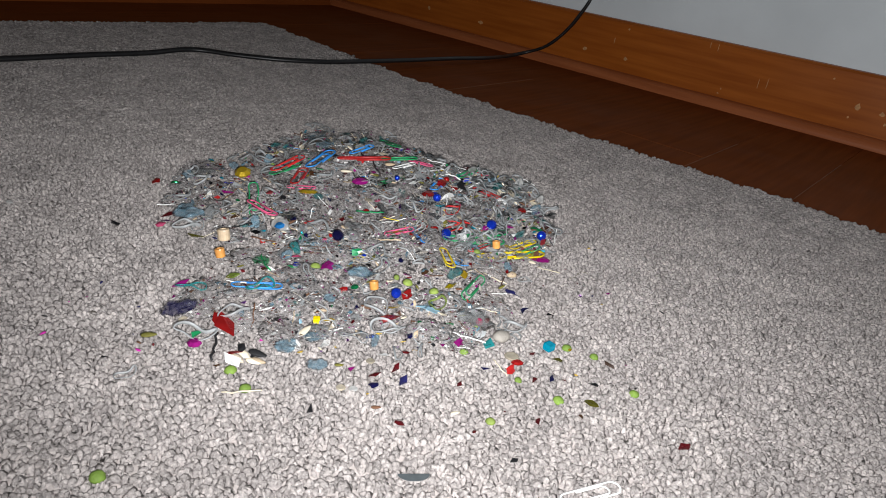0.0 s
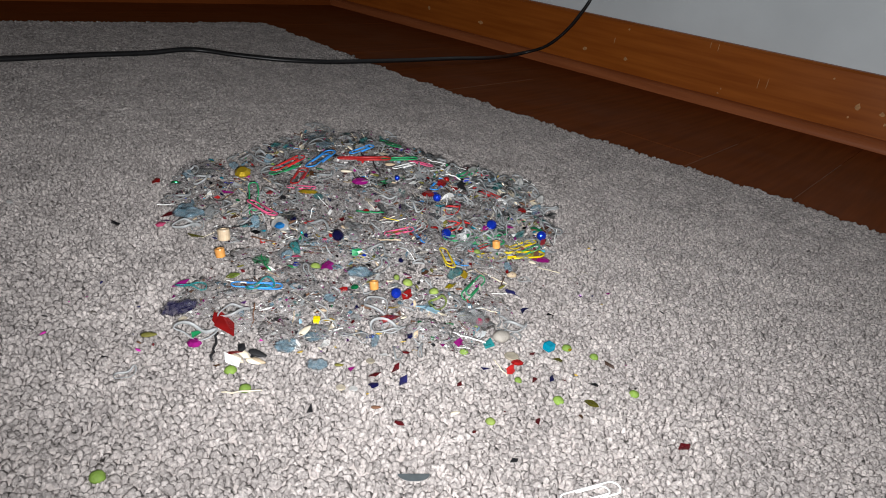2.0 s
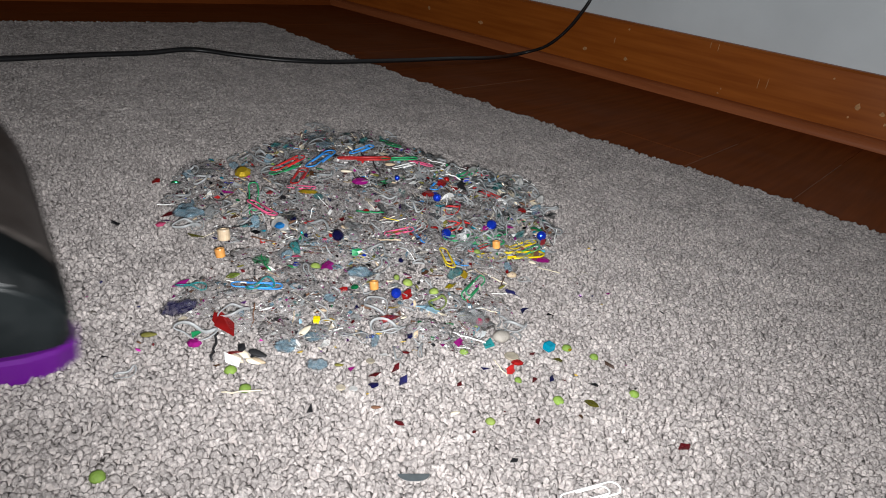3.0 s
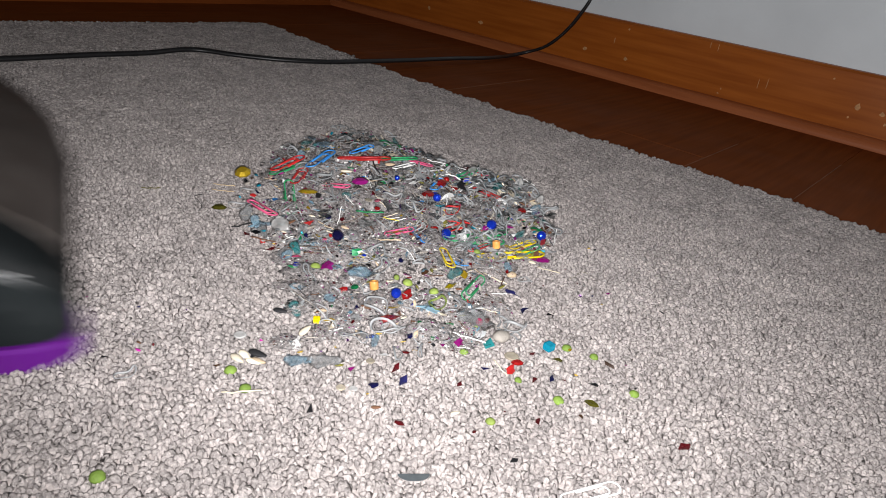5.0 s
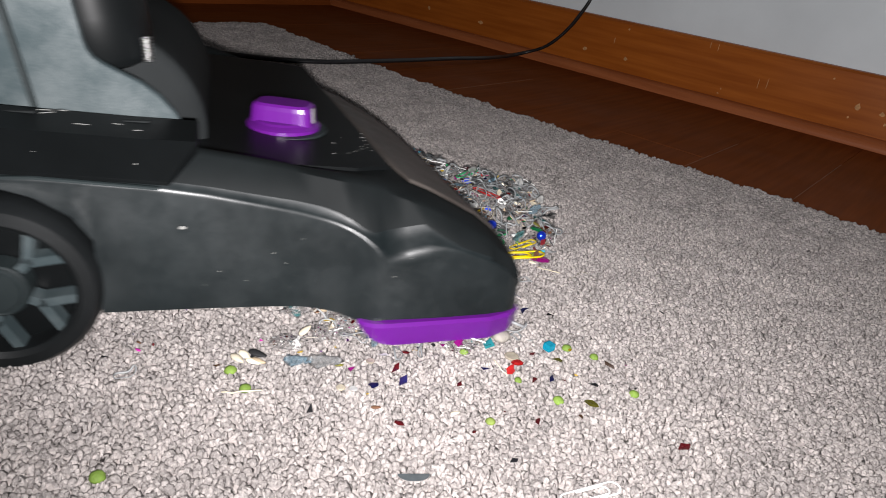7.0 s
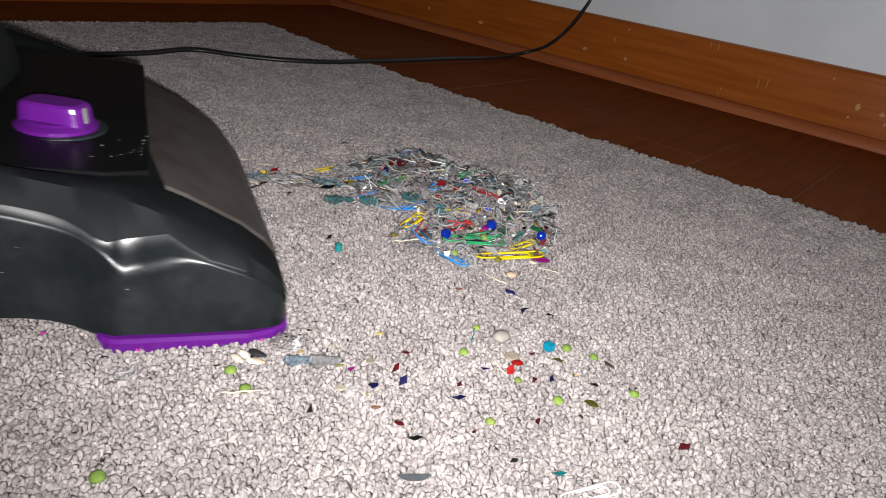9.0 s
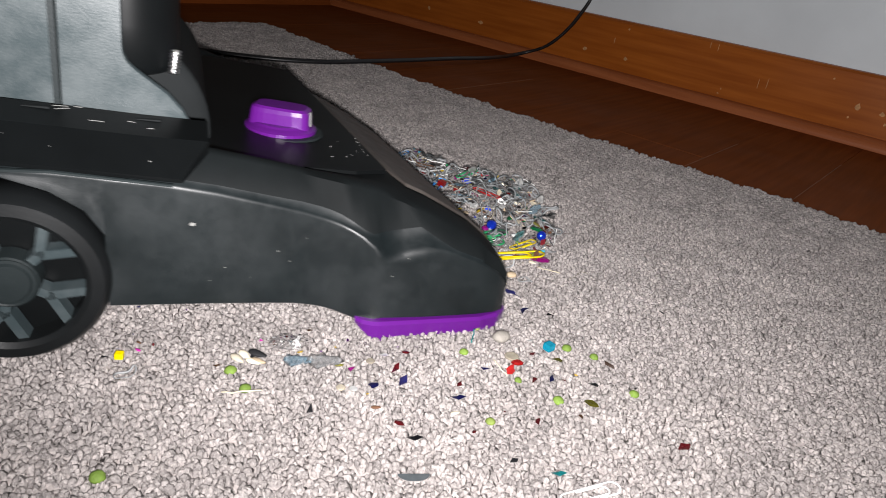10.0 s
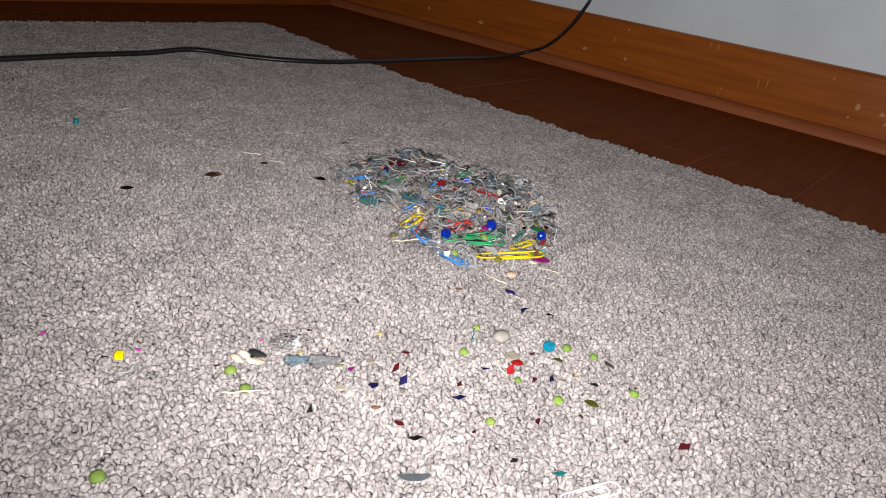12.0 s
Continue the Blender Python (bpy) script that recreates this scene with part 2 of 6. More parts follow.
def chips(board):
    """Knocks and scratches where the varnish has gone: place along the board, height, width, depth."""
    rnd = random.Random(4)
    for x, z, w, h in ((0.327, 0.048, 0.0045, 0.0045), (0.476, 0.044, 0.008, 0.004), (0.735, 0.0435, 0.0048, 0.0042), (0.823, 0.0425, 0.004, 0.0045), (0.817, 0.095, 0.0022, 0.002), (0.793, 0.070, 0.0010, 0.0085),
                       (1.219, 0.056, 0.0042, 0.0065), (1.254, 0.054, 0.0042, 0.0042), (1.211, 0.038, 0.0018, 0.0018), (1.263, 0.040, 0.0030, 0.0028), (1.173, 0.089, 0.0016, 0.002), (1.006, 0.0245, 0.002, 0.0015),
                       (0.971, 0.099, 0.0008, 0.006), (0.985, 0.098, 0.0007, 0.007), (1.080, 0.057, 0.0006, 0.011), (1.066, 0.055, 0.0006, 0.012), (1.009, 0.033, 0.0012, 0.0016)):
        rim = [(x + w * math.cos(a) * rnd.uniform(0.55, 1.1), z + h * math.sin(a) * rnd.uniform(0.55, 1.1)) for a in [6.2832 * k / 9 for k in range(9)]]
        part("bare_chip", loft([[Vector((px, y, pz)) for px, pz in rim] for y in (0.0002, -0.0004)]), CHIP, board, "pale bare wood chip" if w > 0.003 else "pale scratch")


chips(skirting("baseboard", pose(0, 0, 0), 3.08, SKIRT, BEAD_WOOD, "orange-brown varnished timber skirting board, chipped"))
# the north board takes the dark floorboard material
skirting("baseboard", pose(0.0, -3.08, 0, 0, 0, 90), 3.06, PLANK, PLANK, "dark brown timber skirting board")

# ---- the carpet: a loose piece with a cut edge ----
CARPET_CORNER = Vector((-0.404, 1.333, 0))
EDGE_IN, EDGE_BOW = -0.004, 0.030
CU = Vector((0.769, -0.639, 0))              # along its long edge beside the floorboards
CV = Vector((-0.649, -0.761, 0))             # along its far edge


def on_carpet(x, y):
    d = Vector((x, y, 0)) - CARPET_CORNER
    det = CU.x * CV.y - CU.y * CV.x
    return (d.x * CV.y - d.y * CV.x) / det, (CU.x * d.y - CU.y * d.x) / det


def carpet():
    rnd = np.random.default_rng(3)
    c = CARPET_CORNER
    bow = lambda u: EDGE_IN + EDGE_BOW * math.sin(math.pi * min(max(u / 0.95, 0.0), 1.0))
    rim = [c + CU * u + CV * (bow(u) + 0.002) for u in [1.55 * k / 24 for k in range(25)]]
    base = rim + [c + CU * 1.55 + CV * 1.9, c + CV * 1.9]
    bm = loft([[p + Vector((0, 0, z)) for p in base] for z in (FLOOR_Z + 0.0008, -0.0030)])
    body = part("carpet", bm, BACKING)
    tagged(body, "beige-grey twist-pile carpet piece with a raw cut edge", "carpet", kind="structure")
    # tufts: lumpy little domes of twisted yarn, finer ones near by
    allv, allf, count = [], [], 0
    sides = 5
    for y0, y1, step, levels in ((0.17, 0.60, 0.0026, ((0.10, 0.86), (0.55, 1.0), (0.88, 0.66))), (0.60, 0.90, 0.0029, ((0.25, 1.0), (0.78, 0.82))), (0.90, 1.40, 0.0037, ((0.25, 1.0), (0.78, 0.82)))):
        gx, gy = np.meshgrid(np.arange(-0.95, 0.75, step), np.arange(y0, y1, step))
        gx[1::2] += step / 2
        g = np.stack([gx.ravel(), gy.ravel()], 1)
        g += rnd.normal(0, step * 0.30, g.shape)
        d = g - np.array([c.x, c.y])
        det = CU.x * CV.y - CU.y * CV.x
        u = (d[:, 0] * CV.y - d[:, 1] * CV.x) / det
        v = (CU.x * d[:, 1] - CU.y * d[:, 0]) / det
        edge = EDGE_IN + EDGE_BOW * np.sin(np.pi * np.clip(u / 0.95, 0, 1)) + 0.0025 * np.sin(u * 170) + 0.002 * np.sin(u * 61 + 1)
        keep = (v > edge) & (u > 0.0015 * np.sin(v * 140)) & (u < 1.55) & (v < 1.9)
        # only the stretch that lies open to view, with a margin
        keep &= (g[:, 0] > -0.10 - 0.60 * g[:, 1]) & (g[:, 0] < 0.10 + 0.72 * g[:, 1])
        g = g[keep]
        n, nl = len(g), len(levels)
        ang, way = rnd.uniform(0, 6.28, n), rnd.uniform(0, 6.28, n)
        long_ = rnd.uniform(1.0, 1.45, n)
        lean = rnd.normal(0, 0.55, (n, 2))
        size = step * rnd.uniform(0.48, 0.95, n)
        if y0 > 0.5:
            size = size * 1.14
        tall = rnd.uniform(0.0040, 0.0060, n)
        patch = 0.0009 * np.sin(g[:, 0] * 37 + 2 * np.sin(g[:, 1] * 23)) * np.sin(g[:, 1] * 41)
        verts = np.zeros((n, sides * nl + 1, 3))
        for li, (h, w) in enumerate(levels):
            for k in range(sides):
                a = ang + 6.2832 * k / sides + li * 0.6
                r = size * w * rnd.uniform(0.68, 1.28, n)
                px, py = r * np.cos(a) * long_, r * np.sin(a) / np.sqrt(long_)
                i = li * sides + k
                verts[:, i, 0] = g[:, 0] + px * np.cos(way) - py * np.sin(way) + lean[:, 0] * h * size
                verts[:, i, 1] = g[:, 1] + px * np.sin(way) + py * np.cos(way) + lean[:, 1] * h * size
                verts[:, i, 2] = -0.0050 + (tall + patch) * h + rnd.normal(0, 0.00030, n)
        verts[:, -1, 0] = g[:, 0] + lean[:, 0] * size
        verts[:, -1, 1] = g[:, 1] + lean[:, 1] * size
        verts[:, -1, 2] = -0.0050 + tall + patch
        tri = []
        for li in range(nl - 1):
            for k in range(sides):
                a, b = li * sides + k, li * sides + (k + 1) % sides
                tri += [(a, b, b + sides), (a, b + sides, a + sides)]
        tri += [((nl - 1) * sides + k, (nl - 1) * sides + (k + 1) % sides, nl * sides) for k in range(sides)]
        allf.append((np.array(tri)[None] + (count + np.arange(n) * (sides * nl + 1))[:, None, None]).reshape(-1, 3))
        allv.append(verts.reshape(-1, 3))
        count += n * (sides * nl + 1)
    verts, faces = np.concatenate(allv), np.concatenate(allf)
    me = bpy.data.meshes.new("carpet_pile")
    me.vertices.add(len(verts))
    me.vertices.foreach_set("co", verts.astype(np.float32).ravel())
    me.loops.add(faces.size)
    me.loops.foreach_set("vertex_index", faces.astype(np.int32).ravel())
    me.polygons.add(len(faces))
    me.polygons.foreach_set("loop_start", np.arange(0, faces.size, 3, dtype=np.int32))
    me.polygons.foreach_set("use_smooth", np.ones(len(faces), dtype=bool))
    me.update(calc_edges=True)
    me.materials.append(TUFT)
    pile = new("carpet_pile", me)
    pile.parent = body
    tagged(pile, "beige-grey twisted yarn tufts", kind="stuff")


carpet()


# ---- the flat twin cable lying over carpet and floor, and up the wall ----
def cable():
    way = [(-0.62, 0.69, 0.003), (-0.546, 0.778, 0.003), (-0.489, 0.857, 0.003), (-0.438, 0.921, 0.003), (-0.400, 0.980, 0.004),
           (-0.338, 0.993, 0.003), (-0.276, 1.008, 0.003), (-0.2158, 1.0408, 0.003), (-0.1712, 1.084, 0.003),
           (-0.1066, 1.1503, 0.003), (-0.0346, 1.2299, 0.003), (0.0256, 1.3014, 0.001), (0.072, 1.380, -0.001), (0.1043, 1.402, 0.0068), (0.1348, 1.3915, 0.0217),
           (0.1576, 1.3805, 0.0429), (0.1782, 1.3713, 0.0715), (0.1926, 1.363, 0.1004), (0.2027, 1.3591, 0.1245), (0.2113, 1.3589, 0.1556), (0.218, 1.366, 0.24), (0.22, 1.368, 0.34)]
    pts = [Vector(p) for p in way]
    fine = []
    for i in range(len(pts) - 1):
        p0, p1, p2, p3 = pts[max(i - 1, 0)], pts[i], pts[i + 1], pts[min(i + 2, len(pts) - 1)]
        for k in range(6):
            t = k / 6
            fine.append(0.5 * ((2 * p1) + (p2 - p0) * t + (2 * p0 - 5 * p1 + 4 * p2 - p3) * t * t + (3 * p1 - p0 - 3 * p2 + p3) * t ** 3))
    fine.append(pts[-1])
    holder = new("power_cable")
    holder.location = (0, 0, 0)
    for off in (-0.0022, 0.0022):
        run = []
        for i, p in enumerate(fine):
            d = (fine[min(i + 1, len(fine) - 1)] - fine[max(i - 1, 0)]).normalized()
            s = d.cross(Vector((0, 0, 1)))
            s = s.normalized() if s.length > 0.2 else Vector((1, 0, 0))
            run.append(p + s * off)
        part("strand", tube(run, 0.0029, 8), RUBBER, holder, smooth=True)
    tagged(holder, "black flat twin power cable across carpet and skirting", "cable")


cable()

# ---- the vacuum cleaner ----
WIDE = 0.365
PIVOT = Vector((-0.226, 0, 0.085))           # of the column on the head


def vacuum_cleaner():
    vac = new("vacuum_cleaner")
    tagged(vac, "black upright vacuum cleaner with purple trim, dusty", "vacuum cleaner")

    # housing: sections from the front lip to the rear; y0 side, zb underside, zs side's top edge, ys/zd shoulder, zc middle
    sect = [(0.000, 0.008, 0.0145, 0.026, 0.014, 0.031, 0.033), (-0.003, 0.003, 0.0135, 0.034, 0.012, 0.041, 0.043),
            (-0.010, 0.001, 0.0135, 0.0425, 0.012, 0.050, 0.052), (-0.022, 0.000, 0.0135, 0.0495, 0.014, 0.058, 0.061),
            (-0.040, 0.000, 0.0135, 0.0565, 0.017, 0.067, 0.070), (-0.050, 0.000, 0.0135, 0.0595, 0.0195, 0.0715, 0.0745), (-0.060, 0.000, 0.0135, 0.0600, 0.022, 0.0755, 0.078),
            (-0.070, 0.000, 0.0135, 0.0575, 0.024, 0.0795, 0.081), (-0.080, 0.000, 0.0135, 0.0545, 0.025, 0.083, 0.082),
            (-0.084, 0.0007, 0.0130, 0.0580, 0.0255, 0.0842, 0.0823), (-0.088, 0.0022, 0.0118, 0.0608, 0.0257, 0.0850, 0.0826), (-0.094, 0.0049, 0.0110, 0.0645, 0.026, 0.0865, 0.083),
            (-0.100, 0.0075, 0.0125, 0.0675, 0.026, 0.0880, 0.0833), (-0.106, 0.0092, 0.0145, 0.0700, 0.026, 0.0892, 0.0837), (-0.112, 0.0100, 0.0163, 0.0720, 0.026, 0.0905, 0.084),
            (-0.118, 0.0102, 0.0178, 0.0738, 0.026, 0.0917, 0.084), (-0.128, 0.0098, 0.0195, 0.0768, 0.026, 0.0940, 0.0845), (-0.142, 0.0088, 0.0207, 0.0803, 0.026, 0.0967, 0.085),
            (-0.170, 0.0068, 0.0225, 0.0870, 0.0255, 0.1015, 0.087), (-0.195, 0.0050, 0.0238, 0.0915, 0.025, 0.105, 0.088),
            (-0.2195, 0.004, 0.0245, 0.094, 0.025, 0.108, 0.089), (-0.220, 0.004, 0.062, 0.094, 0.025, 0.108, 0.089),
            (-0.228, 0.004, 0.0735, 0.095, 0.025, 0.109, 0.089), (-0.242, 0.004, 0.0825, 0.096, 0.025, 0.1095, 0.089), (-0.2605, 0.004, 0.0885, 0.097, 0.025, 0.1095, 0.089),
            (-0.280, 0.004, 0.0845, 0.096, 0.026, 0.108, 0.089), (-0.295, 0.005, 0.075, 0.092, 0.028, 0.105, 0.088),
            (-0.305, 0.008, 0.060, 0.086, 0.030, 0.100, 0.086), (-0.318, 0.015, 0.055, 0.076, 0.034, 0.088, 0.082)]
    rings = []
    for x, y0, zb, zs, ys, zd, zc in sect:
        # the rounding of the side's top edge: crisp in front, wide at the fold, slight behind
        k = 0.30 if x > -0.045 else 0.30 + (-0.045 - x) / 0.015 * 1.7 if x > -0.060 else 2.0 if x > -0.081 else max(0.55, 2.0 - (-0.080 - x) / 0.010 * 1.45)
        zs, y0 = zs - 0.0022, y0 + 0.0045
        low = y0 - 0.0045 * min(1.0, (zs - zb) / 0.045)
        slope = (zd - zs - 0.0032) / (ys - y0 - 0.0066)
        near = [(low + 0.003, zb), (low, zb + 0.002), (low + (y0 - low) * 0.45, (zb + zs) / 2), (y0, zs - 0.0062 * k), (y0, zs - 0.0040 * k), (y0 + 0.0004 * k, zs - 0.0018 * k), (y0 + 0.0016 * k, zs), (y0 + 0.0036 * k, zs + 0.0014 * k), (y0 + 0.0055 * k, zs + 0.0014 * k + slope * 0.0019 * k),
                (ys - 0.003, zd - 0.0018), (ys + 0.003, zd), (ys + 0.013, (zd + zc) / 2 + 0.001), (ys + 0.02, zc)]
        far = [(WIDE - y, z) for y, z in near[::-1]]
        rings.append([Vector((x, y, z)) for y, z in near + [(0.13, zc), (0.20, zc), (0.25, zc), (0.285, zc)] + far])
    bm = loft(rings)
    bmesh.ops.recalc_face_normals(bm, faces=bm.faces[:])
    body = part("housing", bm, BLACK, vac, "satin black plastic housing", smooth=True)
    body.data.set_sharp_from_angle(angle=radians(50))
    # slopes above the side's edge: missing highlights put into a darker, duller black
    body.data.materials.append(SLOPE_DARK)
    around = len(rings[0])
    for f in body.data.polygons:
        if 8 <= f.index % around < around - 9 and f.index // around < len(rings) - 1:
            f.material_index = 1

    # purple bumper strip round the front
    path = [(-0.0955, 0.003, 0.0105), (-0.0925, -0.001, 0.0078), (-0.088, -0.0035, 0.0040), (-0.083, -0.0042, 0.0012), (-0.076, -0.0042, 0.0), (-0.02, -0.003, 0.0), (-0.007, 0.001, 0.0015), (0.001, 0.009, 0.0025), (0.002, 0.021, 0.0025)]
    path = path + [(x, WIDE - y, t) for x, y, t in path[::-1]]
    rings = []
    for x, y, taper in path:
        inward = Vector((-0.05 - x, WIDE / 2 - y, 0)).normalized() * 0.010
        rings.append([Vector((x, y, 0.0130)) + inward * 0.04, Vector((x, y, 0.0146)) + inward * 0.22, Vector((x, y, 0.0146)) + inward,
                      Vector((x, y, 0.0008 + taper)) + inward, Vector((x, y, -0.0006 + taper)) + inward * 0.45, Vector((x, y, 0.0012 + taper)) + inward * 0.12])
    part("bumper", loft(rings), PURPLE, vac, "glossy purple front bumper")
    # sole plate with the brush gap
    part("sole_plate", box(-0.082, -0.01, 0.012, WIDE - 0.012, 0.006, 0.0155, 0.002), DARKGREY, vac)
    bm = lathe([(0.006, -0.15), (0.012, -0.148), (0.012, 0.148), (0.006, 0.15)], 14, "y", (-0.045, WIDE / 2, 0.0155))
    part("brush_roll", bm, DARKGREY, vac)

    # smoked window wrapping the front slope
    win = [s for s in sect if -0.07 < s[0] < -0.002]
    rings = []
    for x, y0, zb, zs, ys, zd, zc in win:
        rings.append([Vector((x, y, z)) for y, z in ((ys + 0.022, zc + 0.0006), (ys + 0.024, zc + 0.0022), (0.13, zc + 0.0022), (0.20, zc + 0.0022), (0.25, zc + 0.0022), (0.285, zc + 0.0022), (WIDE - ys - 0.024, zc + 0.0022), (WIDE - ys - 0.022, zc + 0.0006))])
    part("front_window", loft(rings), SMOKE, vac, "smoky brown glossy window")
    # glossy deck panel with the height dial
    top = [(-0.072, 0.058), (-0.092, 0.050), (-0.180, 0.048), (-0.187, 0.062), (-0.187, WIDE - 0.062), (-0.180, WIDE - 0.048), (-0.092, WIDE - 0.050), (-0.072, WIDE - 0.058)]
    lift = lambda x: 0.0835 + (-0.072 - x) * 0.055
    part("deck_panel", loft([[Vector((x, y, lift(x) - 0.012)) for x, y in top], [Vector((x, y, lift(x))) for x, y in top]]), GLOSS, vac, "glossy black dusty deck panel")
    kx, ky, kz = -0.127, 0.119, 0.0868
    knob = part("height_dial", lathe([(0.0225, 0.0), (0.0225, 0.0020), (0.0205, 0.0030), (0.0180, 0.0040), (0.0165, 0.005)], 28, at=(kx, ky, kz)), PURPLE, vac, "purple height dial")
    bm = bmesh.new()
    rings = []
    for s, z in ((1.0, 0.003), (0.96, 0.0115), (0.92, 0.0140), (0.80, 0.0153)):
        ring = []
        for k in range(28):
            a = 6.2832 * k / 28
            u, w = 0.0195 * math.copysign(abs(math.cos(a)) ** 0.5, math.cos(a)), 0.0115 * math.copysign(abs(math.sin(a)) ** 0.5, math.sin(a))
            ring.append(Vector((kx + s * (u * 0.94 + w * 0.34), ky + s * (-u * 0.34 + w * 0.94), kz + z)))
        rings.append(ring)
    part("grip", loft(rings, bm=bm), PURPLE, knob, "moulded purple grip")
    mark = part("dial_mark", box(-0.0004, 0.0004, -0.0014, 0.0014, -0.0045, 0.0045), SPECK, knob, "pale pointer bar")
    mark.matrix_basis = pose(kx + 0.0172, ky - 0.0086, kz + 0.0095, 0, -4, -20)
    part("dial_plate", lathe([(0.027, 0.0), (0.0265, 0.0012)], 28, at=(kx, ky, kz - 0.0014)), DARKGREY, knob)

    # glossy cover over the rear shoulder
    rings = []
    for x in (-0.186, -0.205, -0.24, -0.270, -0.290):
        y0, zs, ys, zd = 0.004, 0.0915 + (-0.195 - x) * 0.075, 0.0245, 0.1055 + (-0.195 - x) * 0.065
        sl = -0.012 if x > -0.19 else 0
        rings.append([Vector((x, y0 + 0.0012, zs + 0.0005)), Vector((x, y0 + 0.0008, zs + 0.0025)), Vector((x - sl, ys - 0.002, zd + 0.0018)), Vector((x - sl, ys + 0.020, zd + 0.0055)), Vector((x - sl, ys + 0.0215, zd + 0.0045)), Vector((x - sl, ys + 0.020, zd - 0.004)), Vector((x - sl, ys - 0.002, zd - 0.004))])
    cover = part("shoulder_cover", loft(rings), GLOSS, vac, "scratched glossy black cover")
    for x, y in ((-0.250, 0.040), (-0.202, 0.040)):
        part("clip_tab", box(x - 0.006, x + 0.006, y - 0.0015, y + 0.0015, 0.108, 0.1112 + (-0.202 - x) * 0.065, 0.0008), MATTBLACK, cover)
    part("seam", tube([(-0.190, 0.0035, 0.0905), (-0.24, 0.0032, 0.0955), (-0.285, 0.0035, 0.0955)], 0.0009, 5), DARKGREY, cover)

    # wheels: tyre, forked spokes, hub
    wheels = []
    for side, y in ((1, 0.0), (-1, WIDE)):
        wheel = part("wheel", lathe([(0.032, 0.002), (0.0345, 0.0), (0.040, 0.001), (0.0428, 0.005), (0.0432, 0.012), (0.0432, 0.022), (0.040, 0.026), (0.032, 0.026)], 44, "y", hollow=True), TYRE, vac, "black plastic tyre", smooth=True)
        wheel.data.set_sharp_from_angle(angle=radians(40))
        part("dish", lathe([(0.0, 0.014), (0.0325, 0.014), (0.0325, 0.016), (0.0, 0.016)], 30, "y"), GLOSS, wheel)
        part("rim", lathe([(0.0335, 0.0145), (0.0325, 0.004), (0.0335, 0.0015), (0.0352, 0.0008), (0.0352, 0.0140)], 40, "y", hollow=True), DARKGREY, wheel, smooth=True)
        for k in range(5):
            a = 6.2832 * k / 5 + 0.35
            bm = bmesh.new()
            for b0, b1, r0, r1 in ((0.0, 0.0, 0.010, 0.0195), (0.0, 0.30, 0.018, 0.033), (0.0, -0.30, 0.018, 0.033)):
                p, q = (r0 * math.cos(a + b0), r0 * math.sin(a + b0)), (r1 * math.cos(a + b1), r1 * math.sin(a + b1))
                d = Vector((q[0] - p[0], 0, q[1] - p[1])).normalized()
                s = Vector((d.z, 0, -d.x)) * 0.0027
                ends = []
                for c in (p, q):
                    c = Vector((c[0], 0, c[1]))
                    ends.append([c + s + Vector((0, 0.013, 0)), c + s * 0.8 + Vector((0, 0.005, 0)), c - s * 0.8 + Vector((0, 0.005, 0)), c - s + Vector((0, 0.013, 0))])
                loft(ends, bm=bm)
            part("spoke", bm, GREYP, wheel)
        part("hub_cap", lathe([(0.0135, 0.013), (0.0130, 0.003), (0.0122, 0.0022), (0.0115, 0.0028), (0.0100, 0.0026), (0.0092, 0.0012), (0.0, 0.0008)], 28, "y"), DARKGREY, wheel, "dark grey hub cap")
        wheels.append((wheel, side, y))

    # small carrying roller behind the brush
    for y in (0.075, WIDE - 0.09):
        part("roller", lathe([(0.006, 0.0), (0.009, 0.001), (0.009, 0.013), (0.006, 0.014)], 16, "y", (-0.152, y, 0.0155)), TYRE, vac)
        part("roller_bracket", box(-0.162, -0.142, y - 0.002, y + 0.016, 0.0165, 0.028, 0.002), DARKGREY, vac)

    # swivel drum; the silver column tips about it and carries the bin
    bm = lathe([(0.0, 0.080), (0.050, 0.080), (0.0545, 0.083), (0.0545, 0.235), (0.050, 0.238), (0.0, 0.238)], 48, "y", (PIVOT.x, 0, 0.092))
    part("swivel_drum", bm, MATTBLACK, vac, "dark grey swivel drum", smooth=True).data.set_sharp_from_angle(angle=radians(40))
    bm = lathe([(0.0552, 0.092), (0.0552, 0.084), (0.0532, 0.0825), (0.0532, 0.090)], 48, "y", (PIVOT.x, 0, 0.092), hollow=True)
    part("drum_rim", bm, MATTBLACK, vac, "dark grey drum rim", smooth=True)
    at = lambda x, y, z: Vector((x - PIVOT.x, y, z - PIVOT.z))
    arc = [(PIVOT.x + 0.0495 * math.cos(a), PIVOT.z + 0.0495 * math.sin(a)) for a in [radians(60 - 12 * k) for k in range(20)]]
    edge = [(-0.2405, 0.100), (-0.2400, 0.17), (-0.2385, 0.36), (-0.2128, 0.36), (-0.2131, 0.1435), (-0.2126, 0.1395), (-0.2110, 0.1360), (-0.2080, 0.1330)] + arc[:14]
    rings = [[at(x + (PIVOT.x - x) * inset, y, z - inset * 0.02) for x, z in edge] for y, inset in ((0.0545, 0.0), (0.0512, 0.0), (0.0500, 0.02))]
    column = part("column", loft(rings), GREYP, vac, "dusty silver-grey plastic column", smooth=True)
    column.data.set_sharp_from_angle(angle=radians(35))
    rear = [(-0.300, 0.085), (-0.306, 0.36), (-0.2405, 0.36), (-0.2425, 0.17), (-0.2432, 0.085)]
    part("rear_panel", loft([[at(x, y, z) for x, z in rear] for y in (0.29, 0.0560, 0.0530)]), GREYP, column, "dusty silver-grey rear panel")
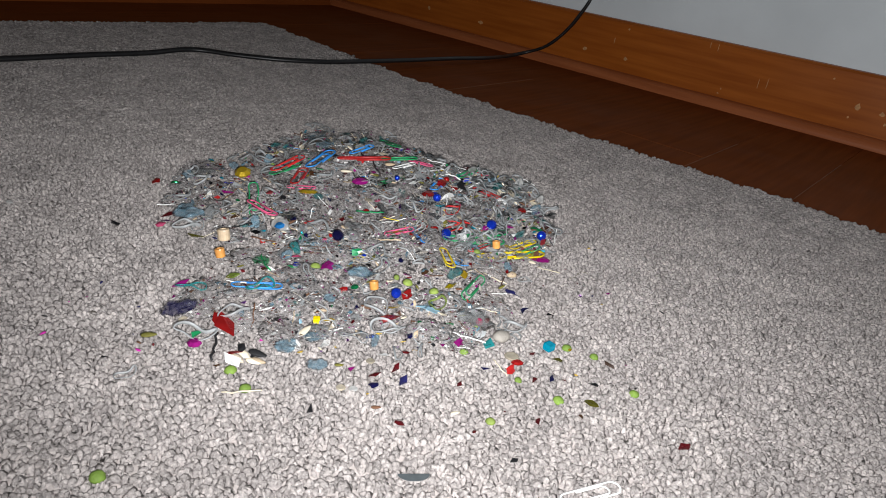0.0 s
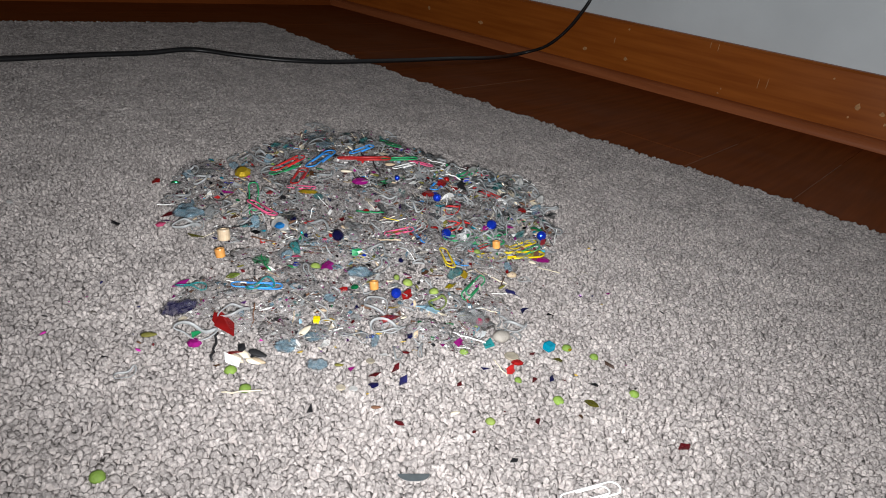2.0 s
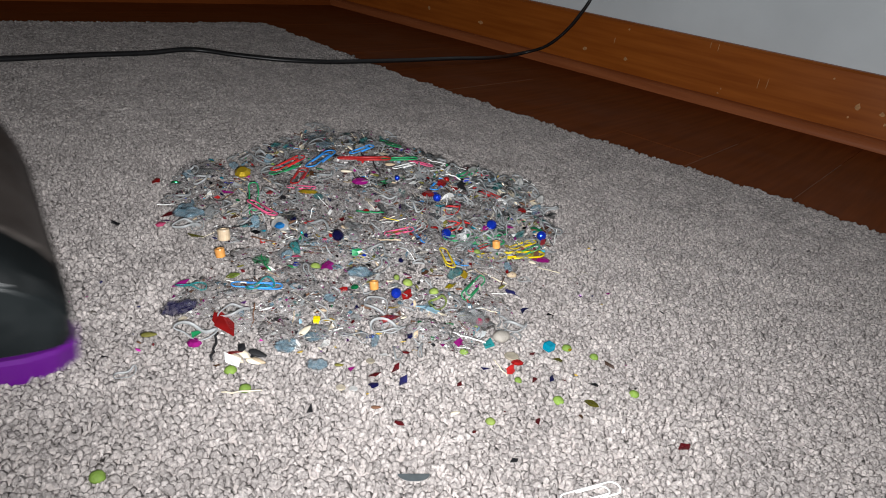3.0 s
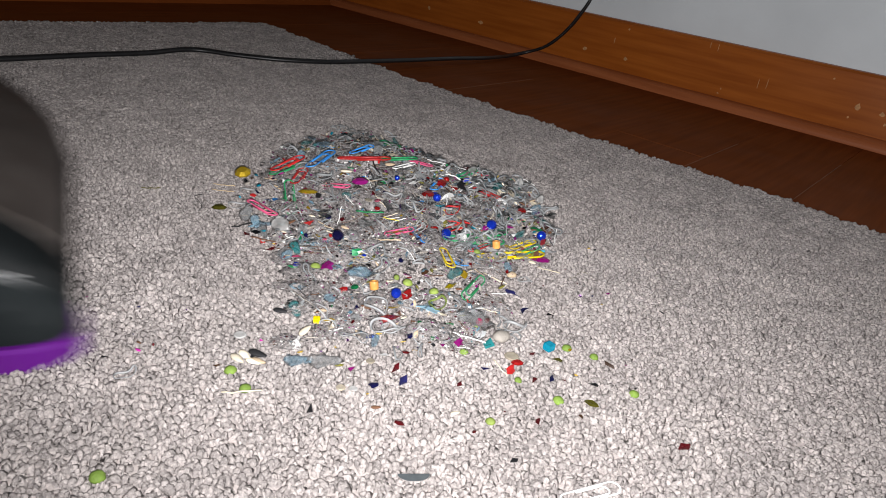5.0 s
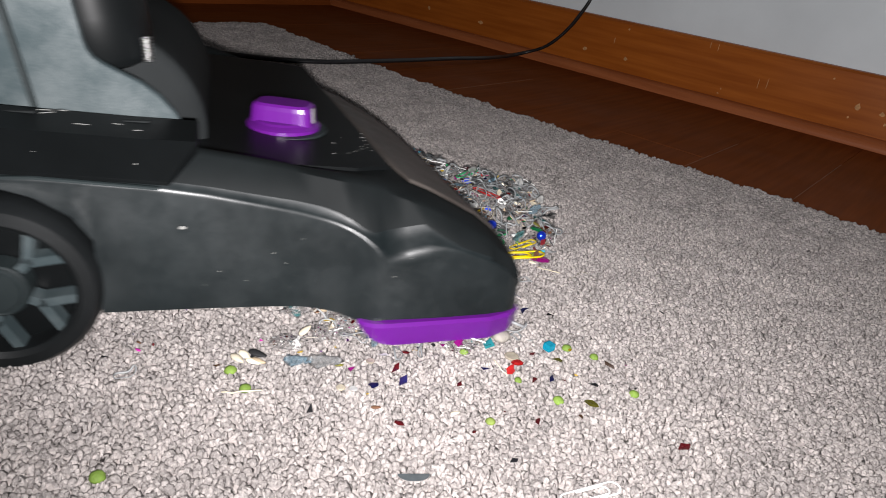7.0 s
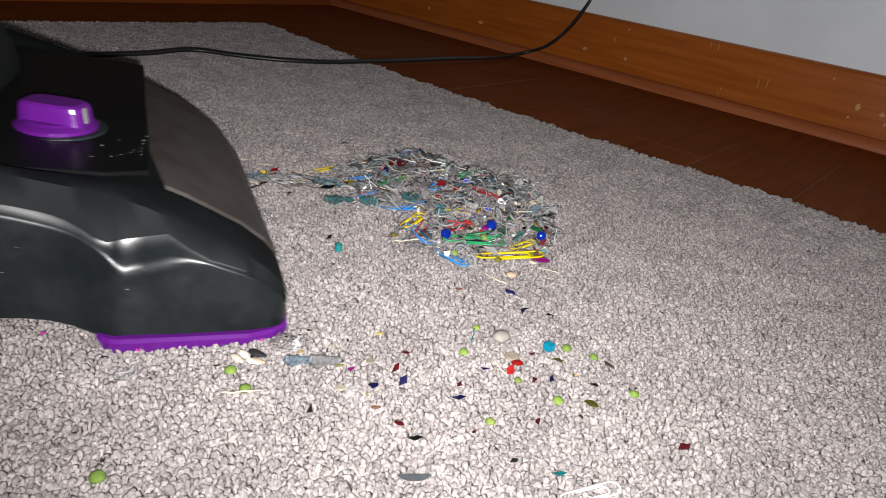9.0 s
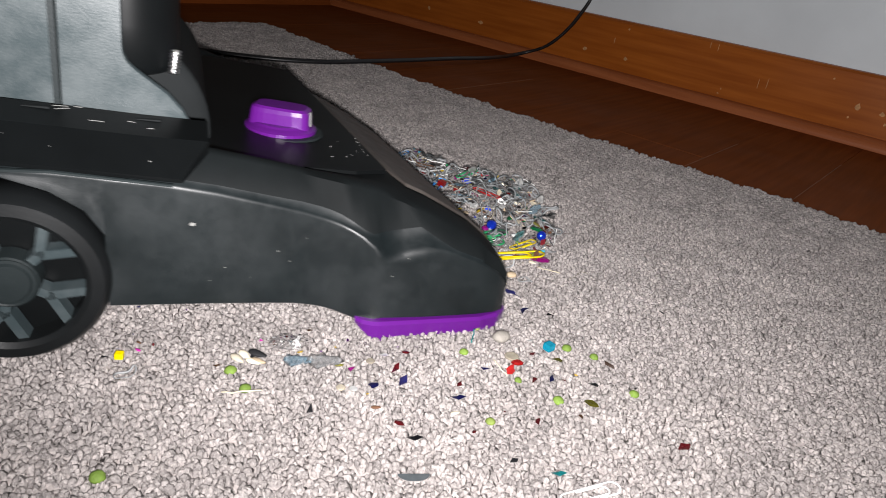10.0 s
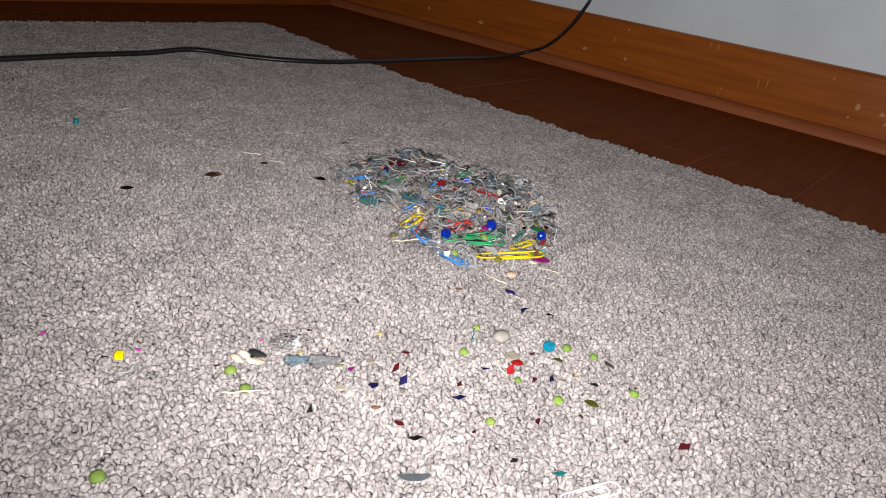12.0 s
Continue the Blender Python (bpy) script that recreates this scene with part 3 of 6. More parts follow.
    part("column_edge", loft([[at(x, y, z) for x, y in ((-0.2445, 0.0545), (-0.2438, 0.0515), (-0.2412, 0.0515), (-0.2405, 0.0545))] for z in (0.090, 0.36)]), DARKGREY, column)
    core_ = [(-0.238, 0.10), (-0.238, 0.36), (-0.226, 0.36), (-0.222, 0.14), (-0.215, 0.12), (-0.20, 0.10)]
    part("column_core", loft([[at(x, y, z) for x, z in core_] for y in (0.0543, 0.285)]), MATTBLACK, column)
    bin_ = part("dust_bin", lathe([(0.0, 0.1235), (0.020, 0.1237), (0.0245, 0.1255), (0.0268, 0.130), (0.0272, 0.15), (0.0280, 0.36), (0.0, 0.36)], 40, at=(-0.2145 - PIVOT.x, 0.0935, -PIVOT.z)), GLOSS, column, "smoky black dust bin", smooth=True)
    bin_.data.set_sharp_from_angle(angle=radians(40))
    bm = bmesh.new()
    for k in range(8):
        tube([at(-0.1905 + 0.0016 * k / 8 + 0.0026 * math.cos(a), 0.076 + 0.0026 * math.sin(a), 0.1265 + 0.0016 * k) for a in [6.2832 * j / 10 for j in range(10)]], 0.0005, 4, closed=True, bm=bm)
    part("spring", bm, CHROME, column, "small bright coil spring")
    # specks of dust on the housing
    rnd = random.Random(8)
    spots = [(-0.1815, 0.0056, 0.070, 0.0013)]
    for k in range(16):
        x = -0.06 - 0.16 * rnd.random()
        spots.append((x, 0.0075 if x < -0.125 else -0.0003, 0.035 + 0.03 * rnd.random(), 0.00022 + 0.00022 * rnd.random()))
    for x, y, z, r in spots:
        if -0.125 < x < -0.09:
            continue
        bm = bmesh.new()
        bmesh.ops.create_icosphere(bm, subdivisions=1, radius=r)
        for v in bm.verts:
            v.co = Vector((v.co.x * 1.3 + x, v.co.y * 0.5 + y, v.co.z * 0.8 + z))
        part("dust_speck", bm, SPECK, body)
    for k in range(11, 29):
        bm = bmesh.new()
        bmesh.ops.create_icosphere(bm, subdivisions=1, radius=0.00018 + 0.00028 * rnd.random())
        x, y = -0.078 - 0.03 * rnd.random() ** 2 if k < 25 else -0.195 - 0.08 * rnd.random(), 0.062 + 0.06 * rnd.random()
        z = lift(x) if k < 25 else 0.0
        if k >= 25:
            y = 0.010 + 0.010 * rnd.random()
            z = 0.0970 + (y - 0.0085) * 0.68 + (-0.195 - x) * 0.07
        for v in bm.verts:
            v.co += Vector((x, y, z))
        part("dust_speck", bm, SPECK, body)
    # scratches and lint on the glossy cover
    for k in range(16):
        x, w = -0.192 - 0.075 * rnd.random(), 0.010 + 0.026 * rnd.random()
        z = 0.0953 + (-0.195 - x) * 0.07 + (w - 0.0085) * 0.62
        long_ = rnd.choice((0.0012, 0.0016, 0.0030, 0.0085 if k < 3 else 0.001))
        a = rnd.uniform(-0.25, 0.25)
        d = Vector((math.cos(a), math.sin(a), 0.62 * math.sin(a) - 0.07 * math.cos(a))) * long_
        c = Vector((x, w, z + 0.0014))
        part("lint_thread", tube([c - d, c + Vector((0, 0.0002, 0)), c + d], 0.00016, 4), SPECK, cover, "pale scratch")
    # the front runs back a little towards the far side
    for o in vac.children:
        if o.name.split(".")[0] in ("housing", "bumper", "front_window", "sole_plate", "brush_roll"):
            for v in o.data.vertices:
                v.co.x -= 0.11 * max(0.0, v.co.y - 0.02)
        # and its far corner is rounded off
        if o.name.split(".")[0] in ("housing", "bumper", "front_window", "sole_plate", "deck_panel"):
            for v in o.data.vertices:
                v.co.x -= 0.060 * max(0.0, (v.co.y - 0.20) / 0.165) ** 2 * min(1.0, max(0.0, (v.co.x + 0.24) / 0.14))
    return vac, wheels, column


vac, wheels, column = vacuum_cleaner()

# seconds, place of its near front corner, heading, lift and nose-up tilt
HEAD = [
    (0.00, -0.5074, 0.0516, 31.0, -0.0030, 0.0),
    (2.80, -0.5074, 0.0516, 31.0, -0.0030, 0.0),
    (2.90, -0.2588, 0.2009, 31.0, -0.0030, 0.0),
    (3.00, -0.1645, 0.2576, 31.0, -0.0030, 0.0),
    (3.10, -0.1227, 0.2792, 32.0, -0.0030, 0.0),
    (3.20, -0.0911, 0.3015, 32.5, -0.0041, -0.3),
    (3.40, -0.0598, 0.3045, 25.8, -0.0030, 0.0),
    (3.80, -0.0478, 0.3061, 23.6, -0.0030, 0.0),
    (4.30, -0.0445, 0.3053, 21.7, -0.0030, 0.0),
    (4.60, -0.0487, 0.3031, 21.5, -0.0030, 0.0),
    (4.80, -0.0545, 0.3048, 22.1, -0.0043, -0.3),
    (4.90, -0.0991, 0.2889, 22.0, -0.0042, -0.4),
    (5.00, -0.1663, 0.2628, 24.0, -0.0030, -0.0),
    (5.10, -0.2790, 0.2217, 24.0, -0.0030, -0.0),
    (5.30, -0.4482, 0.1602, 24.0, -0.0030, -0.0),
    (5.70, -0.4555, 0.1713, 25.0, -0.0030, -0.0),
    (5.90, -0.2648, 0.2314, 25.5, -0.0030, -0.0),
    (6.00, -0.1694, 0.2615, 25.5, -0.0030, -0.0),
    (6.10, -0.1367, 0.2725, 24.0, -0.0030, 0.0),
    (6.20, -0.1014, 0.2902, 21.5, -0.0076, -0.2),
    (6.30, -0.0765, 0.2979, 19.4, 0.0045, 2.7),
    (6.40, -0.0472, 0.3151, 17.7, 0.0127, 4.4),
    (6.50, -0.0174, 0.3324, 17.7, 0.0143, 4.9),
    (6.60, 0.0309, 0.3377, 20.5, 0.0189, 3.9),
    (6.70, 0.0661, 0.3447, 21.2, 0.0156, 2.8),
    (6.80, 0.0814, 0.3470, 19.0, 0.0114, 2.5),
    (6.90, 0.0738, 0.3450, 19.1, 0.0082, 2.0),
    (7.00, 0.0513, 0.3415, 19.8, 0.0045, 1.3),
    (7.10, 0.0427, 0.3417, 20.3, 0.0013, 1.0),
    (7.20, 0.0410, 0.3415, 19.8, -0.0009, 0.8),
    (7.60, 0.0229, 0.3388, 19.8, -0.0050, 0.2),
    (8.10, -0.0129, 0.3290, 21.2, -0.0074, 0.1),
    (8.50, -0.0366, 0.3211, 21.3, -0.0092, 0.2),
    (8.80, -0.0518, 0.3142, 19.5, -0.0102, 0.3),
    (8.90, -0.0629, 0.3116, 20.0, -0.0102, 0.1),
    (9.00, -0.0774, 0.3102, 19.8, -0.0102, -0.2),
    (9.10, -0.0933, 0.3026, 20.2, -0.0103, -0.5),
    (9.20, -0.1233, 0.2925, 21.7, -0.0104, -0.7),
    (9.30, -0.1404, 0.2858, 23.2, -0.0104, -1.2),
    (9.40, -0.1486, 0.2801, 23.4, -0.0097, -1.2),
    (9.50, -0.1287, 0.2858, 23.2, -0.0090, -1.2),
    (9.60, -0.0766, 0.3055, 21.5, -0.0105, -1.0),
    (9.70, -0.0202, 0.3336, 22.3, -0.0105, -1.2),
    (9.80, 0.0236, 0.3531, 23.0, -0.0088, -1.3),
    (9.90, 0.0496, 0.3551, 21.9, -0.0077, -1.4),
    (10.00, 0.0457, 0.3588, 22.6, -0.0072, -1.6),
    (10.10, 0.0232, 0.3531, 22.3, -0.0074, -1.5),
    (10.20, -0.0257, 0.3422, 22.0, -0.0087, -1.5),
    (10.30, -0.0831, 0.3179, 21.9, -0.0095, -1.5),
    (10.40, -0.1513, 0.2980, 22.7, -0.0072, -1.7),
    (10.50, -0.2620, 0.2517, 22.7, -0.0072, -1.7),
    (10.65, -0.4096, 0.1900, 22.7, -0.0072, -1.7),
    (10.80, -0.4181, 0.1862, 30.8, -0.0072, -1.8),
    (10.90, -0.2807, 0.2681, 30.8, -0.0072, -1.8),
    (11.00, -0.1776, 0.3295, 30.8, -0.0072, -1.8),
    (11.10, -0.1026, 0.3614, 33.8, -0.0088, -1.7),
    (11.20, -0.0527, 0.3930, 31.5, -0.0090, -1.9),
    (11.30, -0.0232, 0.4033, 29.2, -0.0075, -1.9),
    (11.40, 0.0005, 0.4130, 28.4, -0.0072, -1.9),
    (11.50, -0.0006, 0.4154, 28.0, -0.0072, -1.9),
    (11.60, -0.0307, 0.3915, 23.9, -0.0091, -2.0),
    (11.70, -0.0665, 0.3858, 24.8, -0.0105, -1.9),
    (11.80, -0.1812, 0.3538, 24.4, -0.0072, -1.9),
    (11.90, -0.3269, 0.2877, 24.4, -0.0072, -1.9),
    (12.00, -0.4544, 0.2299, 24.4, -0.0072, -1.9),
]


def head_pose(row):
    return pose(row[1], row[2], row[4], 0, 0, row[3]) @ pose(0, 0, 0, 0, -row[5], 0)


# ---- the litter ----
TINT = {
    "grey": (0.28, 0.295, 0.30), "clear": (0.41, 0.425, 0.43), "slate": (0.055, 0.065, 0.07), "blue": (0.03, 0.27, 0.72), "deep_blue": (0.012, 0.06, 0.75), "navy": (0.015, 0.015, 0.09),
    "teal": (0.01, 0.26, 0.27), "cyan": (0.0, 0.50, 0.75), "pale_blue": (0.24, 0.40, 0.50), "green": (0.01, 0.26, 0.09), "lime": (0.19, 0.26, 0.05),
    "pea_green": (0.145, 0.235, 0.035), "olive": (0.14, 0.13, 0.02), "yellow": (0.72, 0.55, 0.0), "gold": (0.62, 0.42, 0.03), "orange": (0.72, 0.32, 0.08),
    "red": (0.50, 0.02, 0.02), "dark_red": (0.17, 0.015, 0.02), "pink": (0.80, 0.12, 0.26), "magenta": (0.48, 0.02, 0.30), "purple": (0.10, 0.01, 0.16),
    "white": (0.80, 0.80, 0.78), "cream": (0.70, 0.62, 0.48), "tan": (0.52, 0.40, 0.27), "brown": (0.13, 0.06, 0.03), "black": (0.012, 0.012, 0.014), "stone": (0.36, 0.33, 0.29)}
SKIN = {}


def skin(tint, look_):
    """Material of a litter piece: a tint with a finish."""
    key = (tint, look_)
    if key not in SKIN:
        rough, metal, clear, bump = {"plastic": (0.35, 0, 0, 0.05), "foil": (0.22, 0.6, 0, 0.2), "rubber": (0.45, 0, 0.0, 0.15), "gem": (0.16, 0.65, 0.0, 0.12),
                                     "matt": (0.75, 0, 0, 0.4), "film": (0.16, 0, 0.0, 0.3)}[look_]
        SKIN[key] = mat(tint + "_" + look_, TINT[tint], rough, metal, 0.18, 220, bump, 900, spread=0.2, clear=clear)
        if look_ == "film":
            SKIN[key].node_tree.nodes["Principled BSDF"].inputs["Alpha"].default_value = 0.42
        elif look_ == "rubber":
            SKIN[key].node_tree.nodes["Principled BSDF"].inputs["Alpha"].default_value = 0.6
    return SKIN[key]


SHAPE = {}


def shape(kind, variant):
    """The mesh of one kind of litter, lying flat about the origin; made once for each variant."""
    key = (kind, variant)
    if key in SHAPE:
        return SHAPE[key]
    rnd = random.Random(hash(kind.encode()[0]) * 31 + variant * 7 + len(kind))
    bm = bmesh.new()
    smooth = kind in ("rubber_band", "paper_clip", "split_pea", "seed", "pebble", "twig", "dust_clump", "plastic_scrap", "hair_strand")
    if kind == "rubber_band":
        e, p, q, s = 0.35 + 0.55 * rnd.random(), rnd.random() * 6, rnd.random() * 6, rnd.random() * 0.25
        pts = []
        for k in range(22):
            a = 6.2832 * k / 22
            r = 0.0060 * (1 + s * math.sin(2 * a + p))
            pts.append((r * math.cos(a), r * e * math.sin(a) + 0.0016 * s * 4 * math.sin(3 * a + q), 0.0013 + 0.0011 * (1 + math.sin(2 * a + q))))
        tube(pts, 0.00026, 6, closed=True, bm=bm, flat=2.6)
    elif kind == "paper_clip":
        L, W = 0.0165, 0.0040
        def arc(cx, cy, r, a0, a1, n=7):
            return [(cx + r * math.cos(radians(a0 + (a1 - a0) * k / n)), cy + r * math.sin(radians(a0 + (a1 - a0) * k / n))) for k in range(n + 1)]
        run = [(-L * 0.35, -W)] + arc(L - W, 0, W, -90, 90) + arc(-L + W * 0.85, W * 0.15, W * 0.85, 90, 270) + arc(L * 0.62 - W * 0.7, 0, W * 0.70, -90, 90) + [(-L * 0.42, W * 0.70)]
        tube([(x, y, 0.0009 + 0.0004 * math.sin(i * 0.5)) for i, (x, y) in enumerate(run)], 0.00047, 6, bm=bm)
    elif kind == "bead":
        bmesh.ops.create_icosphere(bm, subdivisions=2, radius=0.0036)
        for v in bm.verts:
            v.co = v.co * (1 + 0.05 * rnd.uniform(-1, 1)) + Vector((0, 0, 0.0035))
    elif kind == "sequin":
        n = 9 if variant % 2 else 16
        lathe([(0.0034, 0.0), (0.0036, 0.0004), (0.0030, 0.0009), (0.0007, 0.0007)], n, bm=bm)
    elif kind in ("foil_shard", "glass_chip", "plastic_chip"):
        # a creased flake: a rim and a raised or sunk middle, so that its facets glint apart
        n = rnd.choice((3, 4, 5, 5, 6, 7))
        thin = rnd.uniform(0.42, 1.0)
        rim = []
        for k in range(n):
            a = 6.2832 * (k + rnd.uniform(-0.30, 0.30)) / n
            r = 0.0042 * rnd.uniform(0.45, 1.35)
            rim.append((r * math.cos(a) * 1.3, r * math.sin(a) * thin, 0.0008 + rnd.uniform(-1, 1) * 0.0010))
        mid = (rnd.uniform(-1, 1) * 0.0012, rnd.uniform(-1, 1) * 0.0008, 0.0009 + rnd.uniform(-1, 1) * 0.0008)
        thick = {"foil_shard": 0.00018, "glass_chip": 0.0009, "plastic_chip": 0.0004}[kind]
        lo = [bm.verts.new((x, y, z - thick)) for x, y, z in rim]
        hi = [bm.verts.new(p) for p in rim]
        m0, m1 = bm.verts.new((mid[0], mid[1], mid[2] - thick)), bm.verts.new(mid)
        for k in range(n):
            j = (k + 1) % n
            bm.faces.new((hi[k], hi[j], m1))
            bm.faces.new((lo[j], lo[k], m0))
            bm.faces.new((lo[k], lo[j], hi[j], hi[k]))
    elif kind == "half_disc":
        rim = [(0.0062 * math.cos(a), 0.0062 * math.sin(a) * 0.55) for a in [math.pi * k / 12 for k in range(13)]]
        loft([[Vector((x, y, z)) for x, y in rim] for z in (0.0, 0.0005)], bm=bm)
    elif kind == "rhinestone":
        n = 8
        lathe([(0.0040, 0.0), (0.0042, 0.0008), (0.0026, 0.0024), (0.0004, 0.0025)], n, bm=bm)
        for v in bm.verts:
            v.co.x *= 1.0 + 0.5 * (variant % 3)
    elif kind == "split_pea":
        bmesh.ops.create_uvsphere(bm, u_segments=14, v_segments=9, radius=0.0036)
        for v in bm.verts:
            v.co.z = v.co.z * 0.8 if v.co.z > 0 else v.co.z * 0.25
            v.co += Vector((0.0003 * rnd.uniform(-1, 1), 0.0002 * rnd.uniform(-1, 1), 0.0009))
    elif kind == "seed":
        bmesh.ops.create_uvsphere(bm, u_segments=12, v_segments=8, radius=1.0)
        for v in bm.verts:
            x = v.co.x
            v.co = Vector((x * 0.0052, v.co.y * 0.0022 * (1 - 0.35 * x), v.co.z * 0.0012 * (1 - 0.3 * x) + 0.0012))
    elif kind == "pebble":
        bmesh.ops.create_icosphere(bm, subdivisions=2, radius=1.0)
        for v in bm.verts:
            f = 1 + 0.16 * noise.noise(v.co * 1.3 + Vector((variant * 3.1, 0, 0)))
            v.co = Vector((v.co.x * 0.0056, v.co.y * 0.0042, v.co.z * 0.0028)) * f + Vector((0, 0, 0.0024))
    elif kind == "tube_bead":
        lathe([(0.0016, 0.0), (0.0029, 0.0003), (0.0031, 0.0010), (0.0031, 0.0052), (0.0029, 0.0060), (0.0016, 0.0062)], 16, bm=bm, hollow=True)
    elif kind == "cube_bead":
        box(-0.0032, 0.0032, -0.0030, 0.0030, 0.0, 0.0050, 0.0007, bm=bm)
    elif kind == "twig":
        c = rnd.uniform(-0.3, 0.3)
        tube([(0.0085 * u, 0.006 * c * (1 - u * u) + 0.0005 * rnd.uniform(-1, 1), 0.0008 + 0.0006 * rnd.random()) for u in [k / 4 - 1 for k in range(9)]], 0.00042, 5, bm=bm)
    elif kind == "hair_strand":
        p = rnd.random() * 6
        tube([(0.016 * u, 0.0045 * math.sin(2.6 * u + p), 0.0016 + 0.003 * (1 - u * u) * rnd.uniform(0.6, 1)) for u in [k / 6 - 1 for k in range(13)]], 0.00018, 4, bm=bm)
    elif kind == "plastic_scrap":
        n = 7
        grid = []
        for i in range(n):
            row = []
            for j in range(n):
                u, w = 2 * i / (n - 1) - 1, 2 * j / (n - 1) - 1
                u, w = u * math.sqrt(1 - w * w / 2), w * math.sqrt(1 - u * u / 2)
                row.append(bm.verts.new((u * 0.0085 + rnd.uniform(-1, 1) * 0.0006, w * 0.0056 * (1 - 0.25 * u * (variant % 2)) + rnd.uniform(-1, 1) * 0.0006,
                                         0.0022 + 0.0024 * noise.noise(Vector((i * 0.6, j * 0.6, variant * 2.3))))))
            grid.append(row)
        for i in range(n - 1):
            for j in range(n - 1):
                bm.faces.new((grid[i][j], grid[i + 1][j], grid[i + 1][j + 1], grid[i][j + 1]))
        bmesh.ops.solidify(bm, geom=bm.faces[:], thickness=0.0003)
    elif kind == "dust_clump":
        # a woolly lump: a lacy core, a haze of fibres and the grit caught in it
        bmesh.ops.create_icosphere(bm, subdivisions=3, radius=1.0)
        off = Vector((variant * 5.3, variant * 1.7, 0))
        for v in bm.verts:
            f = 1 + 0.5 * noise.noise(v.co * 1.5 + off) + 0.30 * noise.noise(v.co * 4 + off) + 0.2 * noise.noise(v.co * 9 + off)
            v.co = Vector((v.co.x * 0.014, v.co.y * 0.0115, v.co.z * 0.0042)) * f + Vector((0, 0, 0.0022))
        def spot(reach):
            a, r = rnd.random() * 6.28, rnd.random() ** 0.5 * reach
            f = 1 + 0.3 * math.sin(a * 2 + variant)
            return Vector((0.0155 * r * math.cos(a) * f, 0.0128 * r * math.sin(a) * f, 0.0022 + 0.0046 * math.sqrt(max(0.0, 1 - r * r)) * rnd.uniform(0.4, 1.15)))
        for k in range(420):
            c = spot(1.12)
            d = Vector((rnd.uniform(-1, 1), rnd.uniform(-1, 1), rnd.uniform(-0.25, 0.4))) * rnd.uniform(0.0012, 0.0042)
            w = Vector((-d.y, d.x, 0.3 * d.length)).normalized() * 0.00011
            m_ = c + Vector((rnd.uniform(-1, 1), rnd.uniform(-1, 1), 0.6)) * 0.0006
            q = [bm.verts.new(p) for p in (c - d, m_ - w, m_ + w, c + d)]
            for t_ in ((0, 1, 2), (1, 3, 2)):
                bm.faces.new([q[i] for i in t_]).material_index = 1
        for k in range(105):
            c = spot(1.15) + Vector((0, 0, 0.0004))
            r = 0.00025 + 0.0012 * rnd.random() ** 2
            ring = [bm.verts.new(c + Vector((r * math.cos(a) * 1.4, r * math.sin(a), r * rnd.uniform(-0.6, 0.6)))) for a in [6.28 * j / 4 + rnd.random() for j in range(4)]]
            bm.faces.new(ring).material_index = rnd.choice((2, 2, 2, 3, 3, 4, 5, 6, 6, 7, 8))
    me = bpy.data.meshes.new(kind)
    if kind not in ("plastic_scrap", "dust_clump"):
        bmesh.ops.recalc_face_normals(bm, faces=bm.faces[:])
    bm.to_mesh(me)
    bm.free()
    if smooth:
        me.polygons.foreach_set("use_smooth", [True] * len(me.polygons))
    me.materials.append(None)
    if kind == "dust_clump":
        for m in (HAIR, skin("white", "plastic"), skin("stone", "matt"), skin("brown", "matt"), skin("magenta", "foil"), skin("black", "plastic"), skin("pale_blue", "gem"), skin("dark_red", "foil")):
            me.materials.append(m)
    SHAPE[key] = me
    return me


WORDS = {"rubber_band": ("{} small elastic band lying in the litter", "rubber band", "rubber", 7), "paper_clip": ("{} coated wire paper clip in the litter", "paper clip", "plastic", 1),
         "bead": ("{} faceted round bead on the carpet", "bead", "gem", 2), "sequin": ("{} round craft sequin on the carpet", "sequin", "foil", 2),
         "foil_shard": ("{} shiny foil confetti shard on the carpet", "confetti", "foil", 17), "half_disc": ("{} glossy half-round plastic chip on the carpet", "chip", "plastic", 1), "glass_chip": ("{} glossy broken craft chip on the carpet", "craft chip", "gem", 17), "plastic_chip": ("{} small flat plastic flake on the carpet", "plastic flake", "plastic", 17),
         "rhinestone": ("{} flat-backed craft gem on the carpet", "craft gem", "gem", 3),
         "split_pea": ("{} dried split pea on the carpet", "pea", "matt", 3), "seed": ("{} flat dry seed on the carpet", "seed", "matt", 2),
         "pebble": ("{} smooth little pebble on the carpet", "pebble", "matt", 3), "tube_bead": ("{} short tube bead on the carpet", "bead", "plastic", 1),
         "cube_bead": ("{} cube craft bead on the carpet", "bead", "gem", 1), "twig": ("{} thin dry stalk among the litter", "stalk", "matt", 4),
         "hair_strand": ("{} loose curled hair on the carpet", "hair", "matt", 4), "plastic_scrap": ("{} crumpled plastic film scrap on the carpet", "plastic scrap", "film", 5),
         "dust_clump": ("{} woolly clump of dust and lint", "dust clump", "matt", 5)}
LITTER = []      # (object, stages of its travel)


